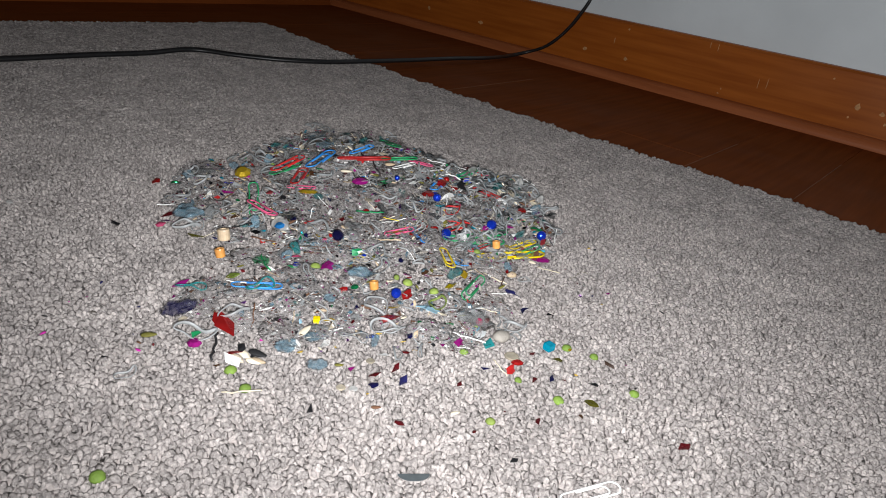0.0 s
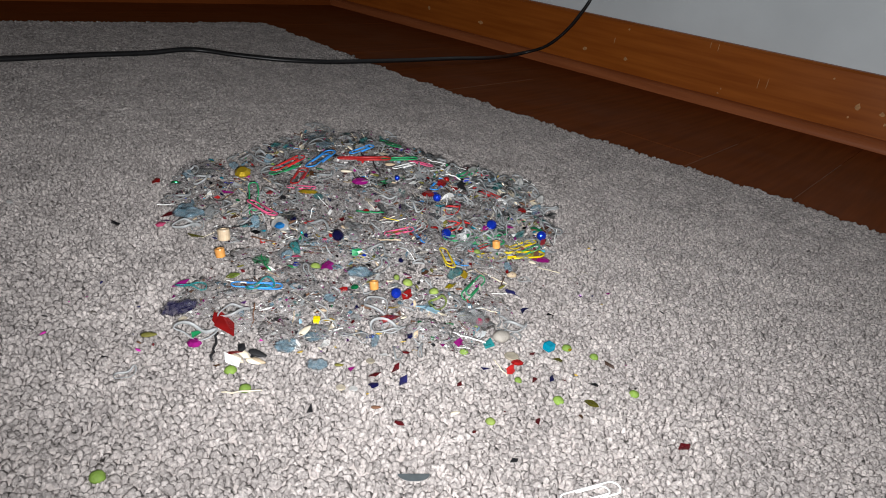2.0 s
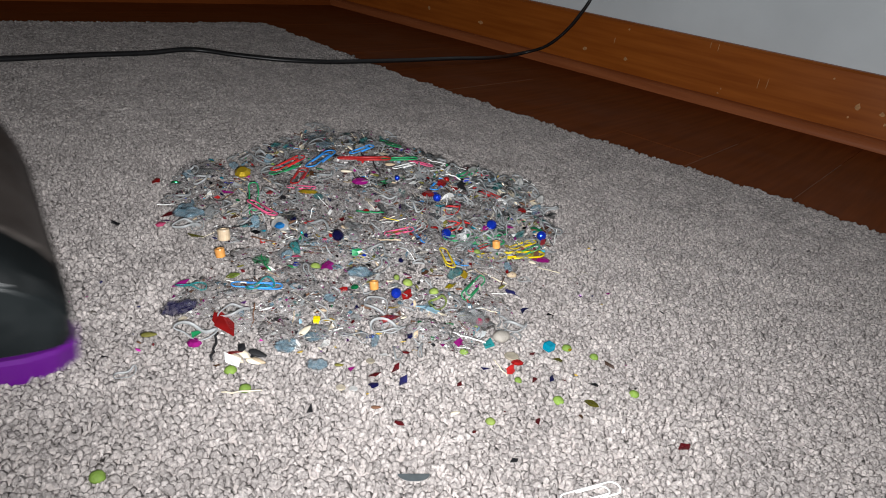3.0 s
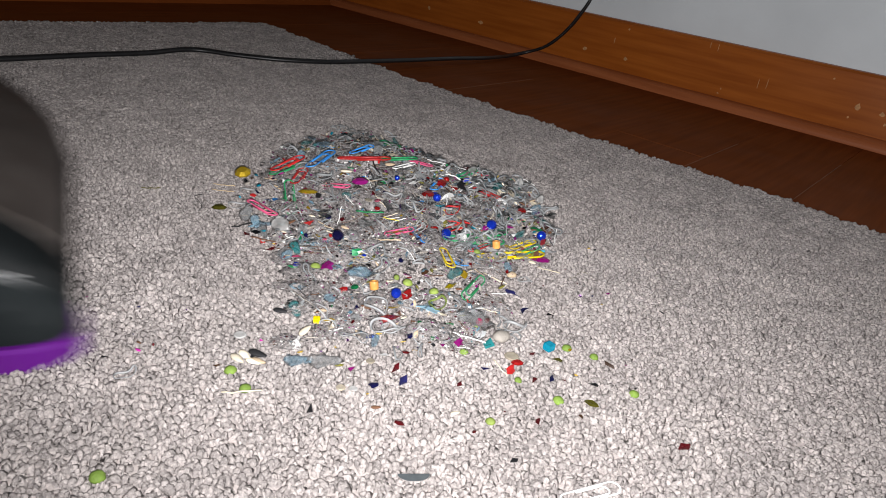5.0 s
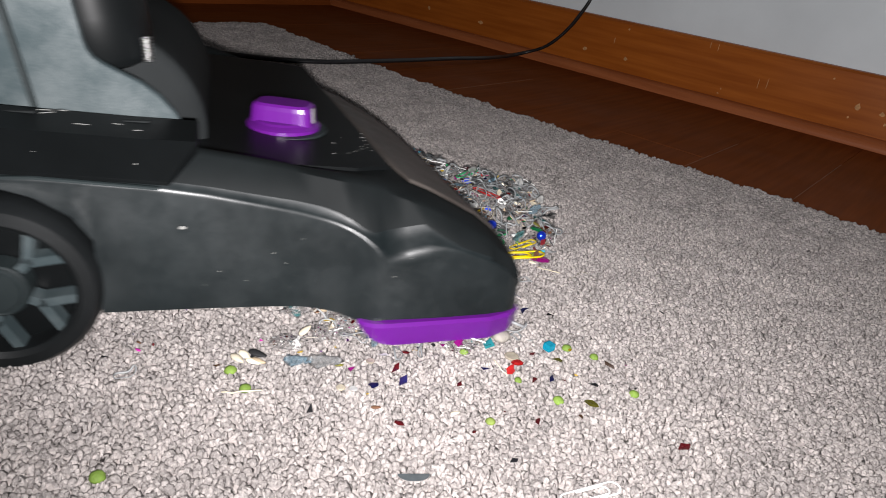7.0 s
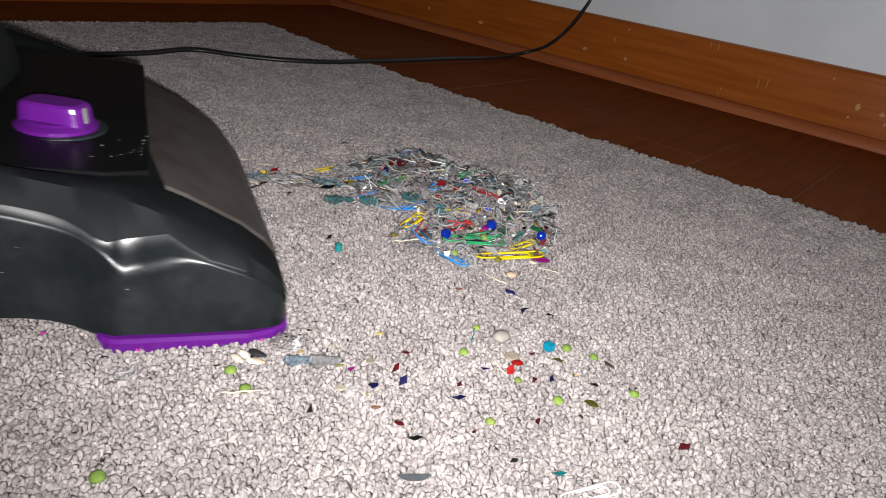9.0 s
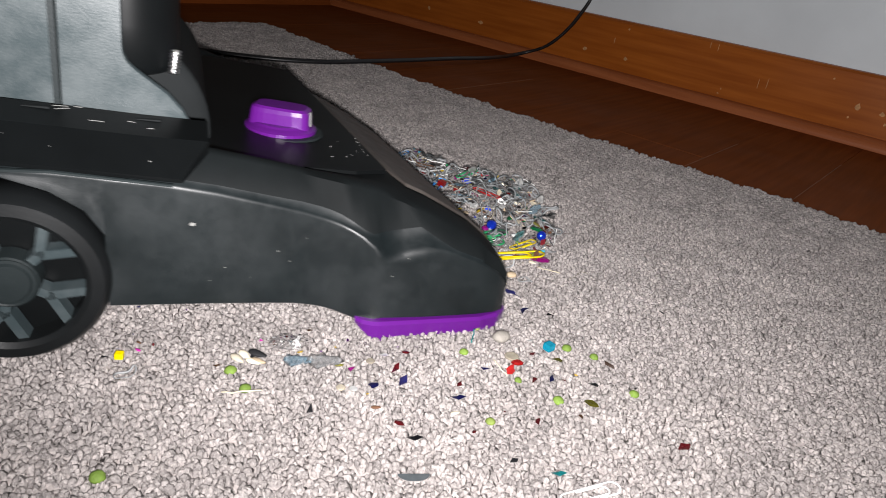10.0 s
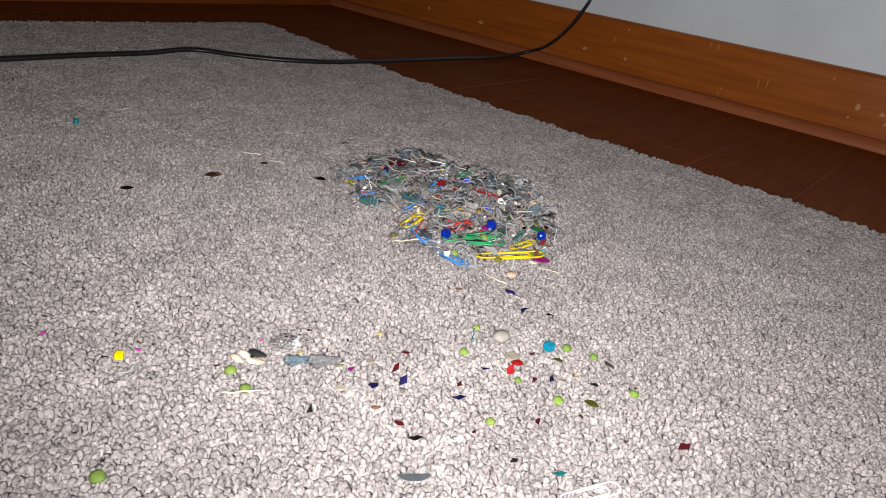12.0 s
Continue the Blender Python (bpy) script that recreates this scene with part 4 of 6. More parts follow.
def put(kind, tint, x, y, z=0.0, turn=0.0, size=1.0, fate=0, tip=0.0, lean=0.0, finish="", start=None):
    """One piece of litter at rest. fate: the sweep of the cleaner that takes it (0: stays). start: an earlier resting place from which it was pushed."""
    label, category, usual, variants = WORDS[kind]
    me = shape(kind, len(LITTER) % variants)
    ob = new(kind, me)
    m = FLUFF if kind == "dust_clump" else skin(tint, finish or usual)
    if me.materials[0] is None:
        me.materials[0] = m
    ob.material_slots[0].link = "OBJECT"
    ob.material_slots[0].material = m
    ob.scale = (size, size, size)
    home = pose(x, y, z, tip, lean, turn)
    ob.matrix_basis = home @ Matrix.Diagonal((size, size, size, 1))
    tagged(ob, label.format(tint.replace("_", " ")), category, "scattered litter")
    LITTER.append((ob, home, fate, start))
    return ob


def mound(x, y):
    """Height of the heap of dust and scraps over the carpet."""
    a = 0.0255 * math.exp(-((x + 0.085) ** 2 / 0.0098 + (y - 0.565) ** 2 / 0.0075))
    b = 0.010 * math.exp(-((x + 0.035) ** 2 / 0.0090 + (y - 0.43) ** 2 / 0.0060))
    c = 0.010 * math.exp(-((x - 0.035) ** 2 / 0.0030 + (y - 0.53) ** 2 / 0.0040))
    return max(0.0, a + b + c - 0.0015)


def core(x, y):
    """The low heap that is left at the end."""
    a = 0.0185 * math.exp(-((x + 0.02) ** 2 / 0.0045 + (y - 0.575) ** 2 / 0.0040))
    b = 0.0085 * math.exp(-((x - 0.035) ** 2 / 0.0030 + (y - 0.51) ** 2 / 0.0040))
    return max(0.0, a + b - 0.001)


def inside(poly, x, y):
    odd = False
    for (x0, y0), (x1, y1) in zip(poly, poly[1:] + poly[:1]):
        if (y0 > y) != (y1 > y) and x < (x1 - x0) * (y - y0) / (y1 - y0) + x0:
            odd = not odd
    return odd


DROPS = []


def dropped(kind, tint, first, last, turn, size, taken, retaken, finish=""):
    """A piece picked up in one sweep and left on the carpet as the cleaner draws back; a later sweep may take it for good."""
    ob = put(kind, tint, *first, turn, size, 0, finish=finish)
    DROPS.append((ob, *LITTER.pop()[1:2], pose(last[0], last[1], 0.0012, 0, 0, turn), taken, retaken))


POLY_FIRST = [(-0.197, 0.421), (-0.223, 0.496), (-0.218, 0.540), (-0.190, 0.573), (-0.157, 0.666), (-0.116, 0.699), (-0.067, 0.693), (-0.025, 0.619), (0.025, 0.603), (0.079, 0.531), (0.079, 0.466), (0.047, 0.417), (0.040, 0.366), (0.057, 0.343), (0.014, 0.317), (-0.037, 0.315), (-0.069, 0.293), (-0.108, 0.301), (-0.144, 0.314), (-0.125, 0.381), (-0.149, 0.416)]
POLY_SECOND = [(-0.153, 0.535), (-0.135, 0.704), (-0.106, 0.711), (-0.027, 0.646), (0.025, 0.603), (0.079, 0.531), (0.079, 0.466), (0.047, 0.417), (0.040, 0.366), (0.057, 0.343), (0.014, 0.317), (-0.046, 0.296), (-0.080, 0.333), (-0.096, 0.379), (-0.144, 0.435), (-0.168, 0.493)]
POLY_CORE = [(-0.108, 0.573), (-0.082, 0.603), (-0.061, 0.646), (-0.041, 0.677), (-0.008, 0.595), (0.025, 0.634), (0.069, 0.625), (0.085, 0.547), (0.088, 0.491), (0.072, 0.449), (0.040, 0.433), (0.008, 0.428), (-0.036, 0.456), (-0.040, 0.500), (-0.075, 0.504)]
# pieces that lie on the carpet all through
put("split_pea", "pea_green", -0.1222, 0.1960, -0.0010, 42, 0.92, 0)
put("split_pea", "pea_green", -0.0964, 0.2750, -0.0010, 13, 0.88, 0)
put("split_pea", "pea_green", -0.0849, 0.2629, -0.0010, 71, 0.84, 0)
put("split_pea", "pea_green", 0.0715, 0.2906, -0.0010, 26, 0.88, 0)
put("split_pea", "pea_green", 0.1147, 0.3068, -0.0010, 63, 0.79, 0)
put("split_pea", "pea_green", 0.0813, 0.3426, -0.0010, 49, 0.84, 0)
put("split_pea", "pea_green", 0.0969, 0.3378, -0.0010, 15, 0.75, 0)
put("split_pea", "pea_green", 0.0204, 0.3228, -0.0010, 14, 0.75, 0)
put("split_pea", "lime", 0.0357, 0.2661, -0.0010, 13, 0.70, 0)
put("split_pea", "pea_green", 0.0507, 0.3037, -0.0010, 13, 0.62, 0)
put("half_disc", "slate", 0.0021, 0.2222, 0.0008, -168, 1.12, 0, finish="matt")
put("foil_shard", "dark_red", 0.1310, 0.2663, 0.0008, 40, 0.85, 0)
put("foil_shard", "dark_red", -0.0087, 0.2535, 0.0008, -17, 0.70, 0)
put("foil_shard", "dark_red", 0.0595, 0.2703, 0.0008, 67, 0.55, 0)
put("foil_shard", "navy", -0.0103, 0.2850, 0.0008, 84, 1.10, 0, finish="plastic")
put("foil_shard", "dark_red", -0.0153, 0.2962, 0.0008, 78, 0.95, 0)
put("foil_shard", "black", -0.0506, 0.2521, 0.0008, 93, 0.90, 0, finish="plastic")
put("foil_shard", "olive", 0.0894, 0.2901, 0.0008, -37, 0.90, 0)
put("foil_shard", "brown", 0.1045, 0.3290, 0.0008, -56, 1.10, 0)
put("foil_shard", "black", 0.0925, 0.3084, 0.0008, 13, 0.50, 0)
put("foil_shard", "navy", 0.0690, 0.3082, 0.0008, 73, 0.60, 0)
put("foil_shard", "dark_red", 0.0594, 0.3043, 0.0008, 69, 0.50, 0)
put("foil_shard", "navy", 0.0496, 0.3976, 0.0008, -33, 1.10, 0, finish="plastic")
put("foil_shard", "black", 0.0728, 0.3772, 0.0008, -41, 0.60, 0)
put("foil_shard", "navy", 0.0564, 0.3781, 0.0008, 38, 0.70, 0)
put("foil_shard", "dark_red", 0.0192, 0.2913, 0.0008, 74, 0.50, 0)
put("foil_shard", "navy", -0.0247, 0.2791, 0.0008, 13, 0.55, 0)
put("foil_shard", "magenta", -0.0376, 0.2890, 0.0008, 43, 0.55, 0)
put("foil_shard", "black", 0.0461, 0.2394, 0.0008, 45, 0.50, 0, finish="plastic")
put("foil_shard", "dark_red", 0.0275, 0.2552, 0.0008, 47, 0.40, 0)
put("foil_shard", "black", -0.1575, 0.2694, 0.0008, 14, 0.35, 0, finish="plastic")
put("foil_shard", "black", -0.2035, 0.2956, 0.0008, 16, 0.35, 0, finish="plastic")
put("foil_shard", "brown", -0.1039, 0.2760, 0.0008, 13, 0.50, 0)
put("foil_shard", "navy", 0.0316, 0.3076, 0.0008, 14, 0.60, 0)
put("foil_shard", "red", 0.0472, 0.3111, 0.0008, 76, 0.90, 0, finish="plastic")
put("foil_shard", "dark_red", 0.0592, 0.3291, 0.0008, 50, 0.60, 0)
put("foil_shard", "olive", 0.0738, 0.3272, 0.0008, 15, 0.60, 0)
put("seed", "brown", -0.0206, 0.2620, 0.0008, 13, 0.50, 0)
put("seed", "cream", 0.0180, 0.2667, 0.0008, 27, 0.50, 0)
put("seed", "cream", -0.0957, 0.2831, 0.0008, -34, 0.95, 0)
put("seed", "cream", -0.0874, 0.2827, 0.0008, -16, 0.85, 0)
put("foil_shard", "black", -0.0874, 0.2893, 0.0008, -1, 0.90, 0, finish="plastic")
put("twig", "cream", -0.0851, 0.2584, 0.0008, 20, 1.10, 0)
put("twig", "cream", 0.0409, 0.3105, 0.0008, -60, 0.90, 0)
put("paper_clip", "white", 0.0800, 0.2265, 0.0004, 28, 0.92, 0)
put("twig", "cream", 0.0383, 0.4149, 0.0008, -33, 1.15, 0)
put("twig", "cream", 0.0776, 0.4407, 0.0008, -15, 1.00, 0)
put("pebble", "stone", 0.0416, 0.3397, 0.0008, 42, 1.10, 0)
put("sequin", "cream", 0.0476, 0.3237, 0.0008, 15, 1.20, 0)
put("rhinestone", "red", 0.0506, 0.3184, 0.0008, 14, 0.60, 0)
put("cube_bead", "cyan", 0.0697, 0.3371, 0.0008, 45, 0.85, 0)
put("rubber_band", "clear", -0.1410, 0.2571, 0.0008, 66, 0.90, 0)
put("pebble", "tan", 0.0499, 0.4229, 0.0008, 17, 0.70, 0)
put("rubber_band", "clear", 0.0592, 0.4174, 0.0008, 17, 0.80, 0)
put("foil_shard", "white", 0.0593, 0.3439, 0.0008, 15, 0.40, 0)
put("foil_shard", "black", 0.1517, 0.4032, 0.0008, -48, 0.40, 0, finish="plastic")
put("foil_shard", "brown", 0.1003, 0.3838, 0.0008, 16, 0.35, 0)
put("foil_shard", "black", -0.2478, 0.6494, 0.0008, 29, 0.40, 0, finish="plastic")
put("foil_shard", "black", -0.1151, 0.6636, 0.0008, -4, 0.80, 0, finish="plastic")
put("sequin", "cream", -0.0401, 0.2734, 0.0008, 13, 0.70, 0)
put("sequin", "white", -0.0339, 0.2740, 0.0008, 13, 0.65, 0)
put("sequin", "cream", -0.0294, 0.2993, 0.0008, 14, 0.70, 0)
put("foil_shard", "white", -0.0237, 0.3061, 0.0008, 14, 0.60, 0)
put("foil_shard", "dark_red", -0.0123, 0.3118, 0.0008, 15, 0.60, 0)
put("foil_shard", "brown", 0.0963, 0.5129, 0.0008, 20, 0.80, 0)
put("hair_strand", "olive", 0.0989, 0.4387, 0.0008, 33, 0.60, 0)
put("seed", "olive", -0.0446, 0.2912, 0.0008, 14, 0.50, 0)
put("twig", "teal", 0.0248, 0.3387, 0.0008, 85, 0.90, 0)
put("split_pea", "lime", 0.0270, 0.3506, -0.0010, 16, 0.66, 0)
put("seed", "brown", 0.0144, 0.3929, 0.0008, 17, 0.50, 0)
# the heap that is left at the end
put("paper_clip", "yellow", 0.0496, 0.4481, 0.0041, 18, 1.55, 0, tip=-4, lean=-3)
put("paper_clip", "yellow", 0.0593, 0.4678, 0.0057, 49, 0.85, 0, tip=-2, lean=0)
put("paper_clip", "blue", 0.0064, 0.4336, 0.0026, -44, 1.05, 0, tip=-1, lean=-4)
put("paper_clip", "blue", -0.0196, 0.4634, 0.0036, -56, 1.00, 0, tip=-2, lean=2)
put("paper_clip", "yellow", -0.0261, 0.4834, 0.0052, 71, 1.05, 0, tip=4, lean=1)
put("paper_clip", "green", 0.0219, 0.4611, 0.0059, 13, 1.40, 0, tip=4, lean=0)
put("paper_clip", "green", 0.0111, 0.5741, 0.0184, 65, 1.00, 0, tip=-4, lean=1)
put("paper_clip", "blue", -0.0121, 0.5386, 0.0174, 81, 1.00, 0, tip=2, lean=2)
put("paper_clip", "red", 0.0088, 0.4787, 0.0077, 52, 0.90, 0, tip=4, lean=-2)
put("paper_clip", "green", 0.0301, 0.4711, 0.0074, 35, 1.20, 0, tip=-1, lean=-1)
put("paper_clip", "red", 0.0291, 0.5406, 0.0156, -41, 0.90, 0, tip=1, lean=-2)
put("paper_clip", "blue", -0.0786, 0.5511, 0.0085, 36, 0.70, 0, tip=4, lean=1)
put("bead", "deep_blue", 0.0733, 0.4834, 0.0056, 19, 1.05, 0, tip=2, lean=7)
put("bead", "deep_blue", 0.0346, 0.4821, 0.0090, 20, 1.10, 0, tip=3, lean=-9)
put("bead", "deep_blue", 0.0001, 0.4626, 0.0049, 20, 1.10, 0, tip=14, lean=0)
put("cube_bead", "red", -0.0097, 0.5383, 0.0174, 58, 0.90, 0, tip=11, lean=-1)
put("split_pea", "lime", 0.0289, 0.4669, 0.0068, 20, 0.88, 0, tip=9, lean=2)
put("split_pea", "lime", 0.0083, 0.4408, 0.0031, 18, 0.88, 0, tip=10, lean=-3)
put("split_pea", "olive", 0.0400, 0.4395, 0.0035, 18, 0.79, 0, tip=11, lean=4)
put("split_pea", "olive", -0.0374, 0.4569, 0.0022, 20, 0.79, 0, tip=-3, lean=-3)
put("foil_shard", "white", 0.0194, 0.5128, 0.0137, 70, 1.50, 0, tip=13, lean=0, finish="plastic")
put("foil_shard", "white", -0.0175, 0.4894, 0.0070, 41, 1.20, 0, tip=-9, lean=10, finish="matt")
put("rhinestone", "magenta", 0.0717, 0.4516, 0.0033, 19, 1.00, 0, tip=-2, lean=8)
put("rhinestone", "magenta", 0.0297, 0.4814, 0.0090, 20, 0.70, 0, tip=9, lean=0)
put("foil_shard", "dark_red", -0.0543, 0.5876, 0.0148, -18, 1.90, 0, tip=6, lean=2)
put("plastic_scrap", "pale_blue", -0.0709, 0.5860, 0.0111, 25, 1.00, 0, tip=-7, lean=1)
put("plastic_scrap", "grey", -0.0412, 0.5615, 0.0176, 25, 1.20, 0, tip=-6, lean=1)
put("plastic_scrap", "grey", -0.0226, 0.6167, 0.0131, 61, 1.30, 0, tip=2, lean=2)
put("rubber_band", "clear", -0.0284, 0.5561, 0.0189, 60, 1.30, 0, tip=12, lean=11)
put("rubber_band", "clear", -0.0092, 0.5606, 0.0204, -4, 1.30, 0, tip=-3, lean=7)
put("rubber_band", "grey", -0.0268, 0.5414, 0.0166, 84, 1.20, 0, tip=14, lean=0)
put("rubber_band", "grey", 0.0068, 0.5204, 0.0147, 88, 1.40, 0, tip=14, lean=14)
put("rubber_band", "clear", 0.0185, 0.5697, 0.0174, 74, 1.30, 0, tip=0, lean=-3)
put("rubber_band", "clear", 0.0249, 0.5939, 0.0132, 85, 1.20, 0, tip=4, lean=9)
put("rubber_band", "grey", 0.0551, 0.5871, 0.0077, 84, 1.20, 0, tip=3, lean=9)
put("rubber_band", "clear", -0.0081, 0.4887, 0.0078, 54, 1.10, 0, tip=0, lean=1)
put("rubber_band", "grey", 0.0057, 0.4920, 0.0097, 80, 1.10, 0, tip=7, lean=-7)
put("rubber_band", "clear", -0.0508, 0.5275, 0.0102, 23, 1.10, 0, tip=-4, lean=12)
put("rubber_band", "clear", -0.0714, 0.5375, 0.0083, 92, 0.90, 0, tip=8, lean=12)
put("rubber_band", "clear", 0.0024, 0.4777, 0.0071, 63, 1.20, 0, tip=-9, lean=14)
put("rubber_band", "grey", 0.0225, 0.4852, 0.0095, 79, 1.20, 0, tip=5, lean=-6)
put("rubber_band", "clear", 0.0389, 0.4620, 0.0060, 59, 1.00, 0, tip=10, lean=1)
put("rubber_band", "clear", -0.0057, 0.4473, 0.0031, -3, 1.30, 0, tip=-5, lean=-5)
put("plastic_scrap", "teal", -0.0328, 0.5156, 0.0101, 57, 1.30, 0, tip=11, lean=8)
put("plastic_scrap", "teal", -0.0637, 0.5067, 0.0051, 22, 1.10, 0, tip=12, lean=2)
put("foil_shard", "navy", 0.0206, 0.4594, 0.0056, 20, 1.00, 0, tip=3, lean=2)
put("foil_shard", "black", 0.0701, 0.5134, 0.0077, 75, 1.30, 0, tip=2, lean=6, finish="plastic")
put("foil_shard", "black", 0.0227, 0.4614, 0.0059, 20, 1.20, 0, tip=5, lean=4, finish="plastic")
put("foil_shard", "cyan", -0.0085, 0.5061, 0.0109, 22, 0.90, 0, tip=-1, lean=-5, finish="gem")
put("twig", "yellow", 0.0027, 0.5022, 0.0113, 41, 1.10, 0, tip=3, lean=4)
put("twig", "red", 0.0094, 0.4843, 0.0087, 9, 1.20, 0, tip=-3, lean=1)
put("twig", "cream", 0.0346, 0.5017, 0.0118, 82, 0.90, 0, tip=-1, lean=-3)
put("twig", "cream", -0.0270, 0.4514, 0.0023, 30, 1.20, 0, tip=-4, lean=0)
put("twig", "white", 0.0516, 0.5405, 0.0115, -50, 0.80, 0, tip=-3, lean=4)
put("foil_shard", "magenta", 0.0350, 0.5363, 0.0146, 82, 0.70, 0, tip=-10, lean=13)
put("foil_shard", "white", 0.0529, 0.4793, 0.0075, 20, 0.90, 0, tip=-6, lean=-7, finish="plastic")
put("sequin", "white", 0.0429, 0.5233, 0.0128, 22, 0.80, 0, tip=12, lean=-8)
put("sequin", "cream", 0.0555, 0.5031, 0.0097, 21, 0.70, 0, tip=14, lean=-13)
put("rhinestone", "green", 0.0718, 0.4985, 0.0069, 20, 0.80, 0, tip=-1, lean=14)
# the first heap
put("paper_clip", "blue", -0.1120, 0.5375, 0.0246, 76, 1.25, 2, tip=-4, lean=-4)
put("paper_clip", "blue", -0.0831, 0.5676, 0.0283, 65, 0.95, 2, tip=-2, lean=-1)
put("paper_clip", "green", -0.1368, 0.5191, 0.0179, 63, 1.00, 2, tip=-3, lean=-3)
put("paper_clip", "red", -0.1373, 0.5294, 0.0193, 69, 1.20, 2, tip=-4, lean=-4)
put("paper_clip", "red", -0.1222, 0.5078, 0.0183, 91, 1.00, 2, tip=-2, lean=-2)
put("paper_clip", "green", -0.0669, 0.6428, 0.0135, -41, 0.90, 2, tip=4, lean=-4)
put("paper_clip", "green", -0.0521, 0.5612, 0.0264, 26, 1.20, 2, tip=-4, lean=-1)
put("paper_clip", "pink", -0.0353, 0.5688, 0.0240, -18, 1.00, 2, tip=-4, lean=1)
put("paper_clip", "white", -0.0433, 0.5503, 0.0252, 55, 0.80, 2, tip=-3, lean=0)
put("paper_clip", "red", -0.0768, 0.5454, 0.0276, 26, 1.40, 2, tip=-4, lean=0)
put("paper_clip", "pink", -0.1365, 0.4552, 0.0092, -37, 1.00, 2, tip=-4, lean=0)
put("paper_clip", "yellow", 0.0034, 0.4148, 0.0114, -70, 0.80, 2, tip=-2, lean=3)
put("twig", "green", -0.0572, 0.4607, 0.0162, 9, 1.20, 2, tip=1, lean=-3)
put("twig", "yellow", -0.0407, 0.4549, 0.0159, 1, 0.70, 2, tip=-2, lean=4)
put("plastic_scrap", "pale_blue", -0.1375, 0.6060, 0.0179, 97, 0.90, 2, tip=4, lean=10)
put("plastic_scrap", "pale_blue", -0.1160, 0.5695, 0.0257, 67, 1.20, 2, tip=-2, lean=1)
put("plastic_scrap", "clear", -0.0763, 0.5883, 0.0262, 27, 1.20, 2, tip=2, lean=-4)
put("rubber_band", "clear", -0.1047, 0.6033, 0.0227, 67, 1.50, 2, tip=-10, lean=13)
put("rubber_band", "grey", -0.1012, 0.5051, 0.0202, 47, 1.50, 2, tip=-4, lean=-6)
put("rubber_band", "grey", -0.0941, 0.5245, 0.0243, 24, 1.40, 2, tip=-6, lean=5)
put("rubber_band", "clear", -0.0732, 0.6949, 0.0051, -33, 1.20, 2, tip=-1, lean=6)
put("rubber_band", "clear", -0.0254, 0.4798, 0.0173, -70, 1.40, 2, tip=-14, lean=8)
put("rubber_band", "clear", -0.0010, 0.4773, 0.0162, 85, 1.40, 2, tip=3, lean=-10)
put("rubber_band", "red", 0.0028, 0.4853, 0.0168, 41, 1.20, 2, tip=7, lean=-13)
put("rubber_band", "grey", 0.0150, 0.4619, 0.0138, 83, 1.30, 2, tip=-6, lean=-13)
put("rubber_band", "clear", 0.0136, 0.4480, 0.0129, 74, 1.30, 2, tip=-10, lean=-9)
put("rubber_band", "clear", 0.0303, 0.4562, 0.0119, 60, 1.10, 2, tip=-9, lean=-11)
put("twig", "white", -0.0041, 0.5582, 0.0210, -41, 1.60, 2, tip=-1, lean=4)
put("foil_shard", "white", -0.0025, 0.5079, 0.0195, 43, 1.20, 2, tip=8, lean=-13, finish="plastic")
put("foil_shard", "white", -0.0303, 0.5222, 0.0220, 45, 1.20, 2, tip=-7, lean=-7, finish="matt")
put("foil_shard", "white", 0.0136, 0.4480, 0.0129, 68, 1.20, 2, tip=8, lean=0, finish="matt")
put("foil_shard", "black", 0.0069, 0.5306, 0.0209, 88, 1.50, 2, tip=-12, lean=-6, finish="plastic")
put("bead", "deep_blue", -0.0107, 0.4980, 0.0186, 22, 0.90, 2, tip=-12, lean=4)
put("bead", "deep_blue", -0.0456, 0.5203, 0.0227, 23, 0.60, 2, tip=-7, lean=5)
put("bead", "navy", -0.0731, 0.4166, 0.0120, 20, 1.10, 2, tip=11, lean=11)
put("rhinestone", "red", -0.0184, 0.5067, 0.0198, 66, 1.00, 2, tip=5, lean=8)
put("rhinestone", "red", 0.0584, 0.5159, 0.0138, 60, 1.00, 2, tip=-3, lean=-6)
put("rhinestone", "magenta", -0.0733, 0.5066, 0.0217, 24, 1.10, 2, tip=7, lean=-1)
put("rhinestone", "gold", -0.1093, 0.4837, 0.0158, 23, 0.90, 2, tip=-6, lean=2)
put("rhinestone", "gold", -0.1700, 0.5138, 0.0115, 38, 1.60, 2, tip=10, lean=-14, finish="foil")
put("foil_shard", "white", -0.0383, 0.3740, 0.0085, 83, 1.30, 2, tip=-10, lean=-13, finish="foil")
put("foil_shard", "red", -0.0170, 0.3646, 0.0072, 81, 1.20, 2, tip=-2, lean=-1)
put("foil_shard", "magenta", -0.0194, 0.3836, 0.0095, -50, 1.20, 2, tip=-9, lean=-11)
put("foil_shard", "pale_blue", -0.0035, 0.3530, 0.0058, 24, 1.30, 2, tip=2, lean=9, finish="plastic")
put("rubber_band", "lime", 0.0022, 0.3583, 0.0061, 78, 1.20, 2, tip=-12, lean=-7)
put("split_pea", "lime", -0.0014, 0.3710, 0.0075, 16, 0.88, 2, tip=-11, lean=-11)
put("foil_shard", "yellow", 0.0095, 0.3822, 0.0081, 47, 1.10, 2, tip=-14, lean=-9, finish="foil")
put("foil_shard", "gold", 0.0168, 0.3971, 0.0090, 58, 1.00, 2, tip=10, lean=-7, finish="foil")
put("tube_bead", "orange", 0.0381, 0.4457, 0.0103, 19, 0.90, 2, tip=-11, lean=-8)
put("tube_bead", "orange", -0.0382, 0.3647, 0.0075, 50, 0.90, 2, tip=-14, lean=2)
